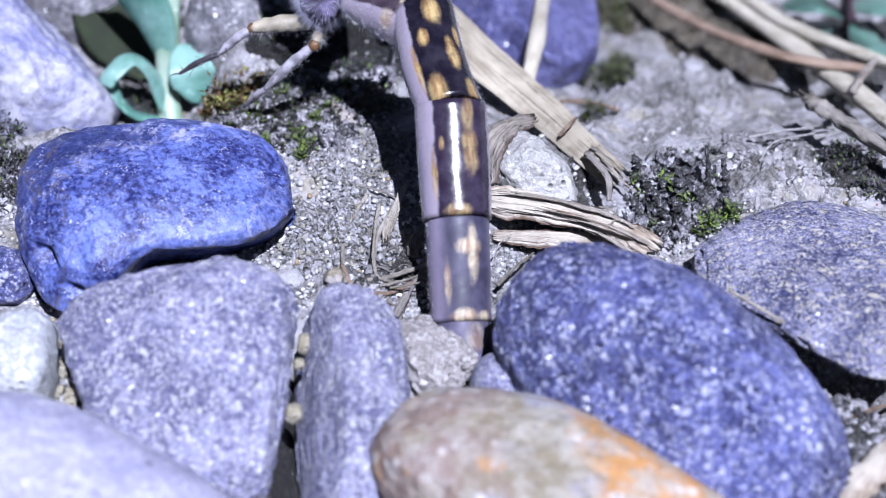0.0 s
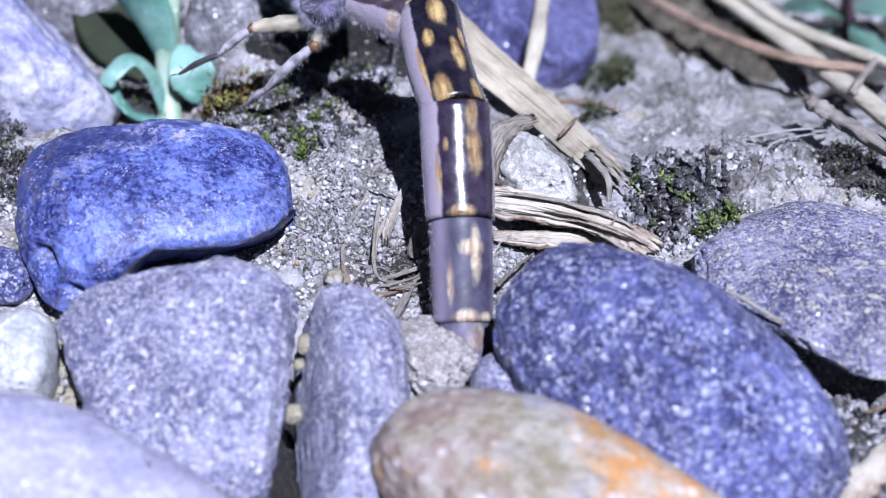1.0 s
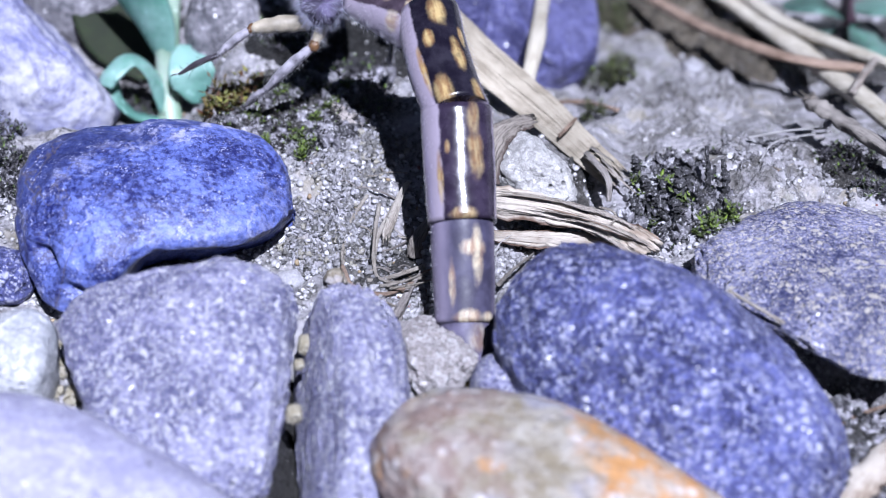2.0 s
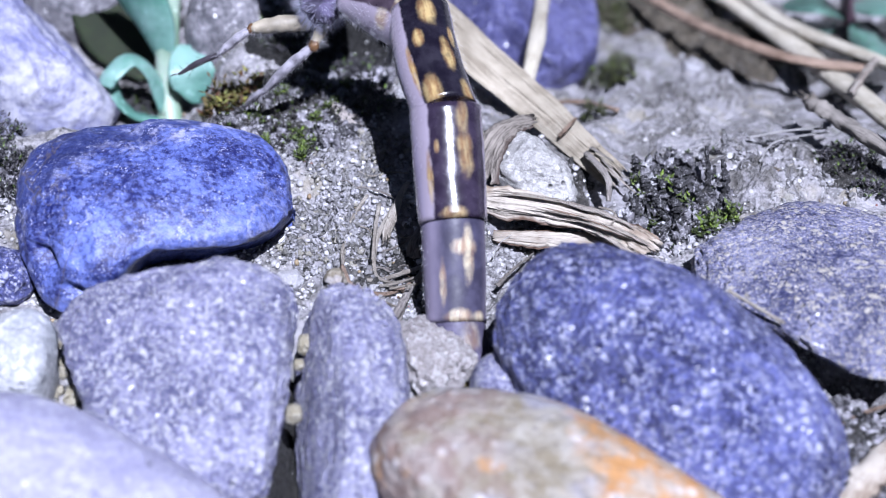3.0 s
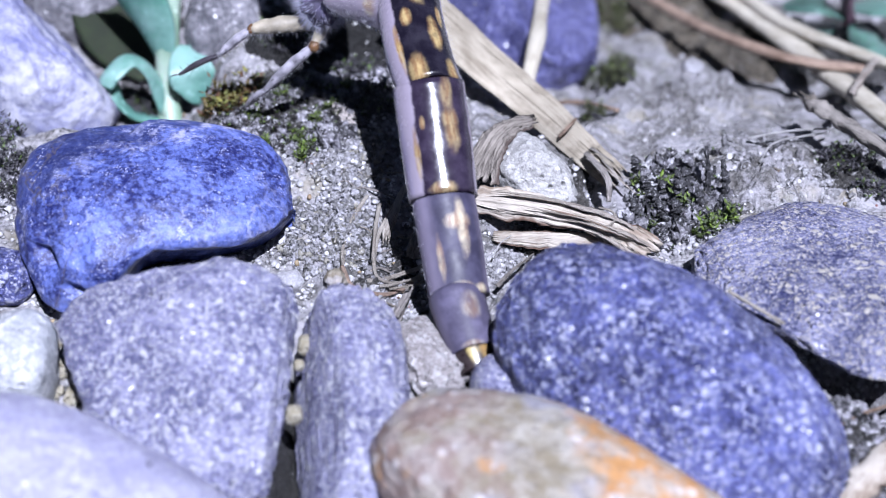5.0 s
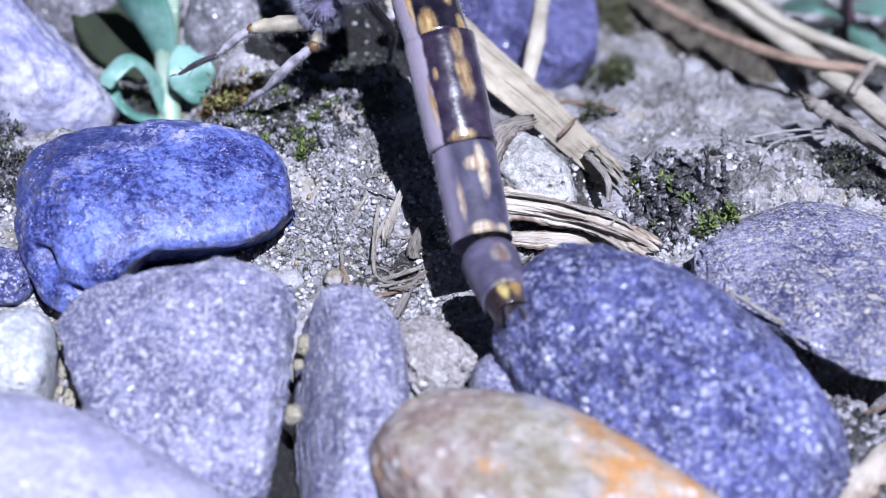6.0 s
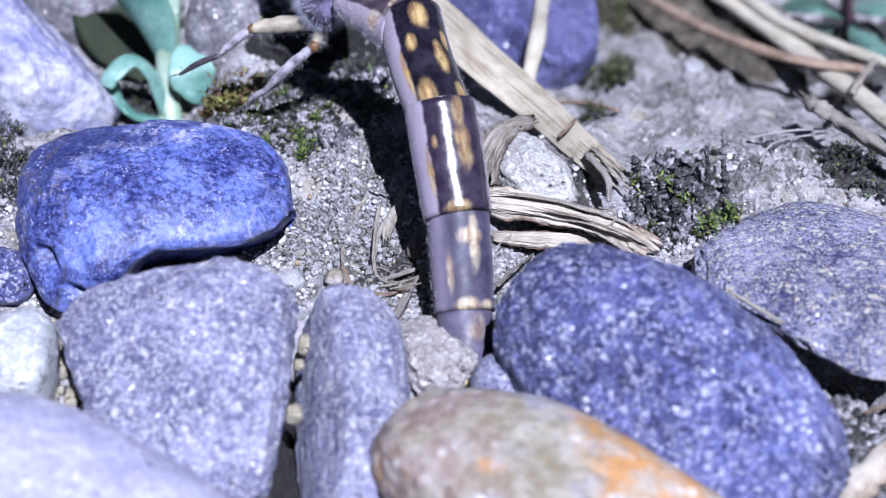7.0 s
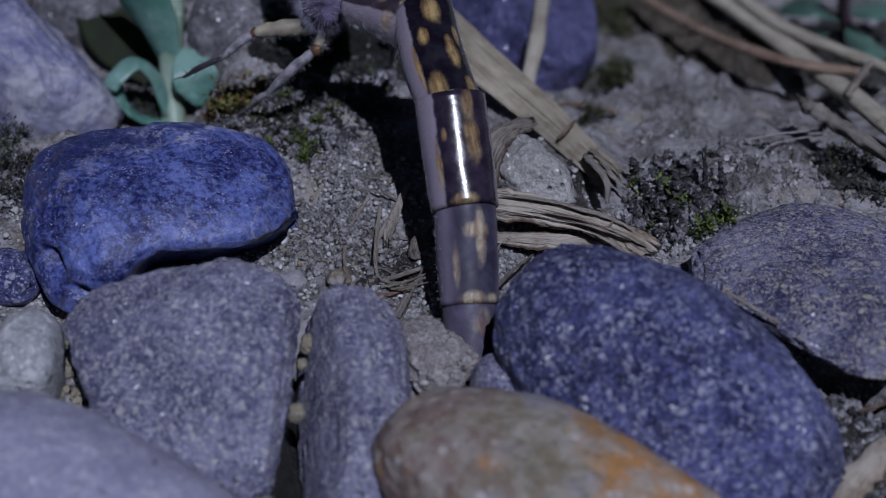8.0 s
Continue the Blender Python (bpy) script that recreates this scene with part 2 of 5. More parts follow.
def ochre_material():
    """Weathered stone: pale grey and olive clouds, lilac and plum patches, an orange end and soft white blots."""
    n = Nodes("ochre_veined_stone")
    x, y, z = n.axes()
    drift = n.math("MULTIPLY", n.math("SUBTRACT", n.noise(240, 4, 0.65), 0.5), 0.016)
    color = n.mix(n.ramp(n.noise(280, 5, 0.65, distortion=0.5), 0.4, 0.62), (0.25, 0.21, 0.14), (0.47, 0.44, 0.38))
    color = n.mix(n.math("MULTIPLY", n.ramp(n.noise(210, 4, 0.6, vector=n.scaled(1.0, 1.3, 0.9)), 0.5, 0.62), 0.7), color, (0.36, 0.36, 0.46))
    plum = n.math("MULTIPLY", n.ramp(n.math("ADD", x, drift), -0.0015, -0.0045), n.ramp(n.noise(330, 4, 0.6), 0.38, 0.58))
    color = n.mix(n.math("MULTIPLY", plum, 0.6), color, (0.22, 0.12, 0.12))
    rust = n.math("MAXIMUM", n.ramp(n.math("ADD", x, drift), 0.0004, 0.0032), n.ramp(n.noise(260, 5, 0.65, vector=n.scaled(1.2, 0.8, 1.4)), 0.58, 0.68))
    color = n.mix(n.math("MULTIPLY", rust, 0.92), color, n.mix(n.ramp(n.noise(420, 4, 0.7), 0.4, 0.6), (0.56, 0.27, 0.07), (0.48, 0.37, 0.26)))
    blots = n.math("MULTIPLY", n.ramp(n.cells(1000), 0.4, 0.16), n.ramp(n.noise(300, 3), 0.48, 0.6))
    color = n.mix(n.math("MULTIPLY", blots, 0.6), color, (0.85, 0.83, 0.84))
    color = n.mix(n.math("MULTIPLY", n.ramp(n.noise(800, 5, 0.75), 0.45, 0.6), 0.4), color, (0.56, 0.53, 0.5))
    specks = n.ramp(n.noise(1900, 4, 0.75), 0.46, 0.34)
    color = n.mix(n.math("MULTIPLY", specks, 0.5), color, (0.1, 0.08, 0.08))
    return n.done(color, 0.68, n.bump(n.noise(700, 6, 0.7), 0.0004))


def marbled_material():
    """White stone with drifting blue-violet clouds and grey veins."""
    n = Nodes("white_marbled_stone")
    drift = n.noise(230, 7, 0.7, distortion=0.4)
    color = n.mix(n.ramp(drift, 0.36, 0.68), (0.14, 0.15, 0.36), (0.64, 0.64, 0.74))
    veins = n.math("ABSOLUTE", n.math("SUBTRACT", n.noise(170, 6, 0.7, distortion=0.8), 0.5))
    color = n.mix(n.math("MULTIPLY", n.ramp(veins, 0.025, 0.004), 0.6), color, (0.16, 0.16, 0.3))
    grains = n.ramp(n.noise(2600, 4, 0.8), 0.36, 0.5)
    color = n.mix(n.math("MULTIPLY", n.math("SUBTRACT", 1.0, grains), 0.4), color, (0.2, 0.2, 0.36))
    return n.done(color, 0.75, n.bump(n.noise(1400, 5, 0.7), 0.00014))


STONE_BLUE = blue_stone_material()
STONE_DARK = stone_material("speckled_dark_blue_stone", (0.008, 0.01, 0.08), (0.21, 0.23, 0.6), (0.75, 0.77, 1.0), 0.8, 1700, 0.5, 0.00006, glint=0.5)
STONE_GREY = stone_material("lavender_grey_stone", (0.11, 0.11, 0.25), (0.6, 0.59, 0.88), (0.97, 0.97, 1.0), 0.95, 1900, 0.7, 0.00008, glint=0.4)
STONE_LIGHT = stone_material("pale_lavender_stone", (0.42, 0.41, 0.62), (0.64, 0.63, 0.86), (0.9, 0.9, 0.97), 0.6, 1200, 0.7)
STONE_FLAT = stone_material("violet_grey_stone", (0.03, 0.035, 0.15), (0.56, 0.56, 0.84), (0.97, 0.9, 0.76), 0.95, 1900, 0.7, 0.00009)
STONE_SLATE = stone_material("violet_slate", (0.04, 0.04, 0.15), (0.2, 0.2, 0.46), (0.36, 0.36, 0.62), 0.5, 1200, 0.6)
STONE_WHITE = marbled_material()
STONE_CHALK = stone_material("chalky_stone", (0.5, 0.49, 0.48), (0.95, 0.93, 0.92), (0.93, 0.92, 0.93), 0.8, 1500, 0.8, 0.0001)
STONE_DULL = stone_material("dull_grey_stone", (0.1, 0.1, 0.12), (0.4, 0.385, 0.43), (0.6, 0.59, 0.63), 0.4, 900, 0.8)
STONE_PALE = stone_material("pale_greenish_stone", (0.42, 0.44, 0.48), (0.8, 0.81, 0.88), (0.94, 0.94, 0.97), 0.5, 900, 0.6)
STONE_OCHRE = ochre_material()
PEBBLE_CREAM = stone_material("cream_pebble", (0.42, 0.37, 0.25), (0.74, 0.69, 0.56), (0.85, 0.82, 0.74), 0.3, 2200, 0.5)
PEBBLE_WHITE = stone_material("white_pebble", (0.55, 0.54, 0.6), (0.85, 0.84, 0.88), (0.9, 0.9, 0.92), 0.3, 2200, 0.5)
SOIL = soil_material()
GRAINS = grain_material()
STRAW = dry_material("bleached_straw", (0.27, 0.225, 0.17), (0.66, 0.6, 0.51))
STRAW_FLAT = dry_material("bleached_blade", (0.3, 0.25, 0.18), (0.66, 0.59, 0.47), streak=0.5)
STRAW_LIGHT = dry_material("cream_straw", (0.5, 0.44, 0.33), (0.85, 0.79, 0.66))
STRAW_BROWN = dry_material("brown_straw", (0.17, 0.1, 0.06), (0.56, 0.41, 0.31))
BARK = dry_material("weathered_wood", (0.13, 0.07, 0.045), (0.78, 0.71, 0.63), streak=0.75)
PEEL = dry_material("split_wood", (0.33, 0.25, 0.18), (0.72, 0.65, 0.56), streak=0.36, rim=(0.17, 0.085, 0.05))
PEEL_GREY = dry_material("curled_leaf_skin", (0.05, 0.038, 0.03), (0.36, 0.32, 0.28), streak=0.6, rim=(0.08, 0.05, 0.04))
BARK_DARK = dry_material("dark_dead_wood", (0.05, 0.038, 0.03), (0.46, 0.42, 0.38), streak=0.5)
FIBRE_WHITE = dry_material("white_grass_fibre", (0.55, 0.53, 0.53), (0.88, 0.86, 0.87))
LITTER = dry_material("grey_leaf_litter", (0.14, 0.12, 0.11), (0.55, 0.5, 0.47))
FIBRE = dry_material("root_fibre", (0.2, 0.16, 0.12), (0.74, 0.68, 0.6))
LEAF = leaf_material("blue_green_leaf", (0.1, 0.25, 0.2), (0.3, 0.5, 0.45))
LEAF_STEM = leaf_material("pale_stem", (0.28, 0.42, 0.3), (0.5, 0.62, 0.52))
LEAF_SHADE = leaf_material("shade_dark_green_leaf", (0.008, 0.014, 0.003), (0.02, 0.034, 0.008), 0.9)
LEAF_DULL = leaf_material("dull_green_leaf", (0.05, 0.1, 0.08), (0.16, 0.3, 0.25))
LEAF_PURPLE = leaf_material("purple_stem", (0.2, 0.1, 0.15), (0.36, 0.2, 0.28))
MOSS = moss_material("dark_green_moss", (0.014, 0.012, 0.014), (0.06, 0.052, 0.045), (0.22, 0.36, 0.03))
MOSS_BLACK = moss_material("blackish_crust", (0.02, 0.02, 0.024), (0.13, 0.12, 0.14), (0.16, 0.26, 0.04))
SOIL_PALE = stone_material("pale_soil_lump", (0.4, 0.36, 0.35), (0.86, 0.8, 0.82), (0.88, 0.87, 0.89), 0.8, 1700, 0.9, 0.0001)
MOSS_STALK = stone_material("black_moss_crust", (0.02, 0.02, 0.024), (0.13, 0.125, 0.14), (0.55, 0.54, 0.58), 0.7, 2200, 0.8, 0.0001)
MOSS_RED = moss_material("reddish_moss", (0.1, 0.04, 0.015), (0.2, 0.24, 0.05), (0.4, 0.42, 0.08))
MOSS_OLIVE = moss_material("olive_moss", (0.04, 0.045, 0.02), (0.14, 0.16, 0.05), (0.22, 0.3, 0.05))
MOSS_GREEN = moss_material("fresh_green_moss", (0.05, 0.07, 0.02), (0.18, 0.26, 0.04), (0.3, 0.46, 0.04))


# ---- building helpers ----
PLACE = {}


def push_from_eye(points):
    """Points at the back right pushed along rays from the camera's eye: points in millimetres."""
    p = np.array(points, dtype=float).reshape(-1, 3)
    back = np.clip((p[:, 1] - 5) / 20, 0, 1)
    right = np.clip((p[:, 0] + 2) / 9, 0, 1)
    # Fitted to the camera's view: deeper and more blurred, same place in the picture.
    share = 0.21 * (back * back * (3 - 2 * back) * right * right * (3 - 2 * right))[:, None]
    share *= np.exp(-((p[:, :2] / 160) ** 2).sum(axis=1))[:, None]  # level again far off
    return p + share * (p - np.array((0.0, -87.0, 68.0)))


def link_mesh(name, verts, faces, material, origin=(0, 0, 0), parent=None, smooth=True, label="", uvs=None):
    """A mesh object from points in millimetres of the place; its origin lies at origin."""
    origin = Vector(push_from_eye(origin)[0])
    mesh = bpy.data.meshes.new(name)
    array = (push_from_eye(verts) - np.array(origin)) * MM
    mesh.from_pydata(array.tolist(), [], faces)
    if smooth:
        mesh.polygons.foreach_set("use_smooth", [True] * len(mesh.polygons))
    if uvs is not None:
        layer = mesh.uv_layers.new(name="UVMap")
        index = np.empty(len(mesh.loops), dtype=np.int32)
        mesh.loops.foreach_get("vertex_index", index)
        layer.data.foreach_set("uv", np.asarray(uvs, dtype=np.float32)[index].ravel())
    mesh.materials.append(material)
    ob = new(name, mesh)
    base = Vector((0, 0, 0))
    if parent:
        ob.parent = parent
        base = PLACE[parent.name]
    ob.location = (origin - base) * MM
    PLACE[ob.name] = origin
    return tagged(ob, label) if label else ob


def holder(name, origin):
    ob = new(name)
    ob.empty_display_size = 0.002
    origin = Vector(push_from_eye(origin)[0])
    ob.location = origin * MM
    PLACE[ob.name] = origin
    return ob


def curve_points(points, count):
    """A smooth path through points."""
    pts = [Vector(p) for p in points]
    pts = [pts[0] * 2 - pts[1]] + pts + [pts[-1] * 2 - pts[-2]]
    out, spans = [], len(pts) - 3
    for i in range(count):
        s = i / (count - 1) * spans
        k = min(int(s), spans - 1)
        f = s - k
        a, b, c, d = pts[k:k + 4]
        out.append(0.5 * (2 * b + (c - a) * f + (2 * a - 5 * b + 4 * c - d) * f * f + (3 * b - a - 3 * c + d) * f ** 3))
    return out


def sweep(points, width, thick, count=36, sides=10, curl=0.0, side_way=None, rough=0.0, seed=0, twist=0.0):
    """A flattened tube along a path. width, thick: millimetres, or functions of the share of the length."""
    path = curve_points(points, count)
    verts, faces, uvs, run = [], [], [], 0.0
    for i, p in enumerate(path):
        f = i / (count - 1)
        tangent = (path[min(i + 1, count - 1)] - path[max(i - 1, 0)]).normalized()
        hint = Vector(side_way) if side_way else tangent.cross(Vector((0, 0, 1)))
        side = (hint - tangent * hint.dot(tangent)).normalized()
        side.rotate(Matrix.Rotation(twist * f, 3, tangent))
        up = tangent.cross(side)
        w = width(f) if callable(width) else width
        h = thick(f) if callable(thick) else thick
        run += (p - path[i - 1]).length if i else 0
        for k in range(sides):
            a = 2 * math.pi * k / sides
            wobble = 1 + rough * noise.noise(Vector((f * 9 + seed, math.cos(a) * 1.5, math.sin(a) * 1.5)))
            verts.append(p + (side * math.cos(a) * w * 0.5 + up * (math.sin(a) * h * 0.5 + curl * math.cos(a) ** 2 * w)) * wobble)
            uvs.append((abs(k / sides - 0.5) * 2, run * 0.5 + seed))
    for i in range(count - 1):
        for k in range(sides):
            q = (k + 1) % sides
            faces.append((i * sides + k, i * sides + q, (i + 1) * sides + q, (i + 1) * sides + k))
    faces.append(tuple(range(sides))[::-1])
    faces.append(tuple(range((count - 1) * sides, count * sides)))
    return verts, faces, uvs


BALLS = {}


def ball(level):
    if level not in BALLS:
        bm = bmesh.new()
        bmesh.ops.create_icosphere(bm, subdivisions=level, radius=1)
        BALLS[level] = ([v.co.copy() for v in bm.verts], [tuple(v.index for v in f.verts) for f in bm.faces])
        bm.free()
    return BALLS[level]


def stone_shape(center, half, turn=(0, 0, 0), power=2.4, cuts=(), lumps=0.08, rough=0.012, seed=0, level=5, dents=(), tuck=None, skirt=False):
    """A worn stone: a squarish ellipsoid with planed sides, dents, broad lumps and fine roughness."""
    dirs, faces = ball(level)
    spin = Euler([radians(a) for a in turn]).to_matrix()
    off = Vector((seed * 7.31, seed * 3.17, seed * 1.73))
    planes = [(Vector(n).normalized(), o) for n, o in cuts]
    holes = [(Vector(n).normalized(), r, depth) for n, r, depth in dents]
    verts = []
    for d in dirs:
        r = (abs(d.x) ** power + abs(d.y) ** power + abs(d.z) ** power) ** (-1 / power)
        p = d * r
        for n, o in planes:
            over = p.dot(n) - o
            if over > -0.12:
                p = p - n * (over * 0.92 if over > 0.12 else (over + 0.12) ** 2 / 0.48 * 0.92)
        for n, r, depth in holes:
            near = (d - n).length / r
            if near < 1:
                p = p * (1 - depth * (1 - near * near) ** 2)
        if tuck and p.y < 0:
            high, back, start = tuck
            share = min(1.0, max(0.0, (p.x - start) / 0.35)) * min(1.0, max(0.0, (high - p.z) / 0.95))
            share = share * share * (3 - 2 * share)
            inside = -back * (1 - abs(p.x) ** 4) + 0.2 * max(0.0, high - 0.8 - p.z)
            p = Vector((p.x, p.y + share * max(0.0, inside - p.y), p.z))
        if skirt and p.x < 0.1 and p.y < 0 and p.z < 0.3:
            p = Vector((p.x, p.y - min(1.0, (0.1 - p.x) / 0.4) * 0.2 * (0.3 - p.z) * min(1.0, -p.y * 2), p.z))
        p = p * (1 + lumps * noise.fractal(d * 1.6 + off, 1.0, 2.0, 3) + rough * noise.fractal(d * 9 + off, 0.8, 2.1, 4))
        verts.append(spin @ Vector((p.x * half[0], p.y * half[1], p.z * half[2])) + Vector(center))
    return verts, faces


def stone(name, label, center, half, material, group="", category="stone", **shape):
    v, f = stone_shape(center, half, **shape)
    return tagged(link_mesh(name, v, f, material, center), label, category, group)


# ---- ground ----
HOLE = Vector((1.4, -10.9))


def ground_z(x, y):
    """Height of the soil, in millimetres."""
    v = Vector((x * 0.12, y * 0.12, 0.3))
    near = math.exp(-((x / 60) ** 2 + (y / 70) ** 2))
    z = 1.0 * noise.fractal(v, 0.9, 2.0, 3)
    z += near * 0.5 * noise.fractal(v * 4, 0.6, 2.1, 5)
    z += 0.45 * (1 + math.tanh((y - 16) * 0.125))
    hollow = 8.0 * 0.25 * (1 + math.tanh((-15.5 - x) / 1.6)) * (1 + math.tanh((y - 14) / 1.8)) * math.exp(-max(0.0, y - 40) / 30 - max(0.0, -40 - x) / 30)
    z -= hollow
    slit = (x - 22.5) * 0.69 + (y + 11.2) * 0.72
    run = (x - 22.5) * 0.72 - (y + 11.2) * 0.69
    z -= 4.5 * math.exp(-(slit / 1.3) ** 2 - (run / 4.5) ** 4)
    z -= 4.5 * math.exp(-((x + 7.5) / 0.9) ** 2 - ((y + 15.5) / 6.0) ** 4)
    z -= 1.8 * math.exp(-((x - 8.3) / 1.0) ** 2 - ((y - 6.0) / 1.3) ** 2)
    z -= 3.2 * math.exp(-((x + 7.0) / 3.6) ** 2 - ((y - 22.3) / 3.4) ** 2)
    z -= 0.9 * math.exp(-((x + 3.0) / 0.5) ** 2 - ((y + 0.2) / 0.8) ** 2)
    gap = (Vector((x, y)) - HOLE).length
    return z * near + (1 - near) * 0.5 - 2.2 * math.exp(-(gap / 1.9) ** 2)


def build_ground():
    def axis(low, high, step, far):
        line = list(np.arange(low, high + step / 2, step))
        d = step
        while line[-1] < far:
            d *= 1.35
            line.append(line[-1] + d)
        d = step
        while line[0] > -far:
            d *= 1.35
            line.insert(0, line[0] - d)
        return line
    xs, ys = axis(-31, 31, 0.2, 60000), axis(-24, 40, 0.2, 60000)
    verts = [(x, y, ground_z(x, y)) for y in ys for x in xs]
    w = len(xs)
    faces = [(j * w + i, j * w + i + 1, (j + 1) * w + i + 1, (j + 1) * w + i) for j in range(len(ys) - 1) for i in range(w - 1)]
    ground = link_mesh("ground", verts, faces, SOIL)
    tagged(ground, "pale grey crumbly soil with sand grains", "ground", kind="structure")


build_ground()


def on_ground(x, y, lift=0.0):
    return (x, y, ground_z(x, y) + lift)


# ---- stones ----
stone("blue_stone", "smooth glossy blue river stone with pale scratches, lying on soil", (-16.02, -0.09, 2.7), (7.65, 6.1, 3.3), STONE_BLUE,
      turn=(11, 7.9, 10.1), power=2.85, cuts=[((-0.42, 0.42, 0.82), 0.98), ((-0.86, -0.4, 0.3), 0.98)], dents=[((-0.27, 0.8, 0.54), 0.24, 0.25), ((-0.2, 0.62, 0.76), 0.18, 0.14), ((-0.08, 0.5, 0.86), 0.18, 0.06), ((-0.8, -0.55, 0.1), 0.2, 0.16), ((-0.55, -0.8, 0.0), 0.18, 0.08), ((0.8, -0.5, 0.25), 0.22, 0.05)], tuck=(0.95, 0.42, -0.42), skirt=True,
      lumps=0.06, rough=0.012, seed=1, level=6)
stone("grey_stone", "rough lavender-grey stone with white mineral flecks", (-13.33, -13.81, 1.03), (7.11, 6.76, 3.59), STONE_GREY,
      turn=(30.5, -16.5, 5.4), power=3.24, cuts=[((0.94, -0.34, -0.1), 0.72), ((-0.98, -0.22, 0.02), 0.59)], lumps=0.05, rough=0.034, seed=2, level=6)
stone("narrow_stone", "narrow lavender-grey stone wedged between other stones", (-4.85, -14.6, 0.3), (2.95, 7.4, 4.1), STONE_GREY,
      turn=(13.5, 8.3, 5.5), power=3.0, cuts=[((0.65, -0.14, 0.75), 1.2), ((-0.97, -0.05, 0.2), 0.66), ((-0.85, -0.1, 0.52), 0.72)], dents=[((0.35, 0.14, 0.92), 0.26, 0.13), ((-0.05, 0.12, 0.98), 0.22, 0.09)], lumps=0.05, rough=0.04, seed=3, level=6)
stone("dark_stone", "large speckled dark blue rounded stone on soil", (11.47, -14.46, 1.71), (10.07, 5.9, 5.73), STONE_DARK,
      turn=(38.9, 16.5, -38.4), power=2.18, cuts=[((0.18, -0.93, -0.31), 0.61)], lumps=0.04, rough=0.02, seed=4, level=6)
stone("flat_stone", "flat violet-grey speckled stone lying aslant on soil", (22.2, -6.4, 1.7), (8.6, 6.9, 2.1), STONE_FLAT,
      turn=(-3, -3.2, -45.4), power=2.7, cuts=[((0.99, 0.09, 0.14), 0.74), ((0.6, -0.1, -0.8), 0.22), ((0.06, -0.93, -0.36), 0.75)], lumps=0.05, rough=0.034, seed=5, level=6)
stone("ochre_stone", "ochre and grey veined stone on smaller stones", (5.17, -21.51, 1.77), (8.66, 4.52, 3.58), STONE_OCHRE,
      turn=(2.7, 7.1, -17.3), power=2.76, cuts=[((0.44, 0.71, 0.55), 0.94)], lumps=0.06, rough=0.012, seed=6, level=6)
stone("lavender_stone", "large pale lavender stone with a smooth top", (-17.89, -24.9, 0.89), (10.74, 6.56, 5.74), STONE_LIGHT,
      turn=(2.7, 13.7, -25.9), power=2.44, lumps=0.05, rough=0.01, seed=7)
stone("pale_stone", "pale greenish-white stone between grey stones", (-22.03, -11.67, 1.27), (1.86, 2.85, 2.66), STONE_PALE,
      turn=(-5.6, 2.9, 0), power=2.99, lumps=0.06, rough=0.02, seed=8)
stone("small_dark_stone", "small dark violet stone beside the blue stone", (-24.52, -3.40, 0.70), (1.8, 1.8, 1.4), STONE_DARK, lumps=0.08, seed=9)
stone("white_stone", "white and violet marbled stone behind the blue stone", (-28.5, 22.2, -3.8), (6.4, 4.6, 7.0), STONE_WHITE,
      turn=(20, 42, -6), power=2.6, cuts=[((0.2, 0.59, 0.78), 0.74)], lumps=0.06, rough=0.03, seed=10, level=6)
stone("slate_stone", "violet slate stone under dry straw", (5.43, 22.7, 2.2), (3.5, 7.14, 4.65), STONE_SLATE,
      turn=(15, 6.2, 30.6), power=4.2, cuts=[((0.36, -0.93, 0.02), 0.95), ((0.0, -0.35, 0.93), 0.8), ((0.7, -0.65, 0.31), 0.99)], lumps=0.06, rough=0.012, seed=11)
stone("chalky_stone", "small chalky white stone beside dry leaves", (5.4, 5.95, 0.91), (2.72, 1.6, 1.71), STONE_CHALK,
      turn=(2.8, 28.1, -34.2), power=2.68, cuts=[((0.3, -0.6, 0.74), 0.72), ((-0.7, -0.4, 0.6), 0.8)], lumps=0.1, rough=0.07, seed=12)
stone("small_grey_stone", "small blue-grey stone beside the burrow", (3.09, -13.17, 0.62), (1.73, 2.4, 2.04), STONE_GREY, power=2.36, lumps=0.06, seed=13)
stone("back_stone", "grey stone in the shade behind a seedling", (-14.62, 25.60, -1.35), (2.9, 2.6, 3.4), STONE_DULL, lumps=0.08, rough=0.03, seed=14)
stone("back_stone", "dull grey stone behind the marbled stone", (-25.95, 34.09, -3.47), (4.2, 4.4, 4.0), STONE_DULL, lumps=0.08, rough=0.03, seed=15)


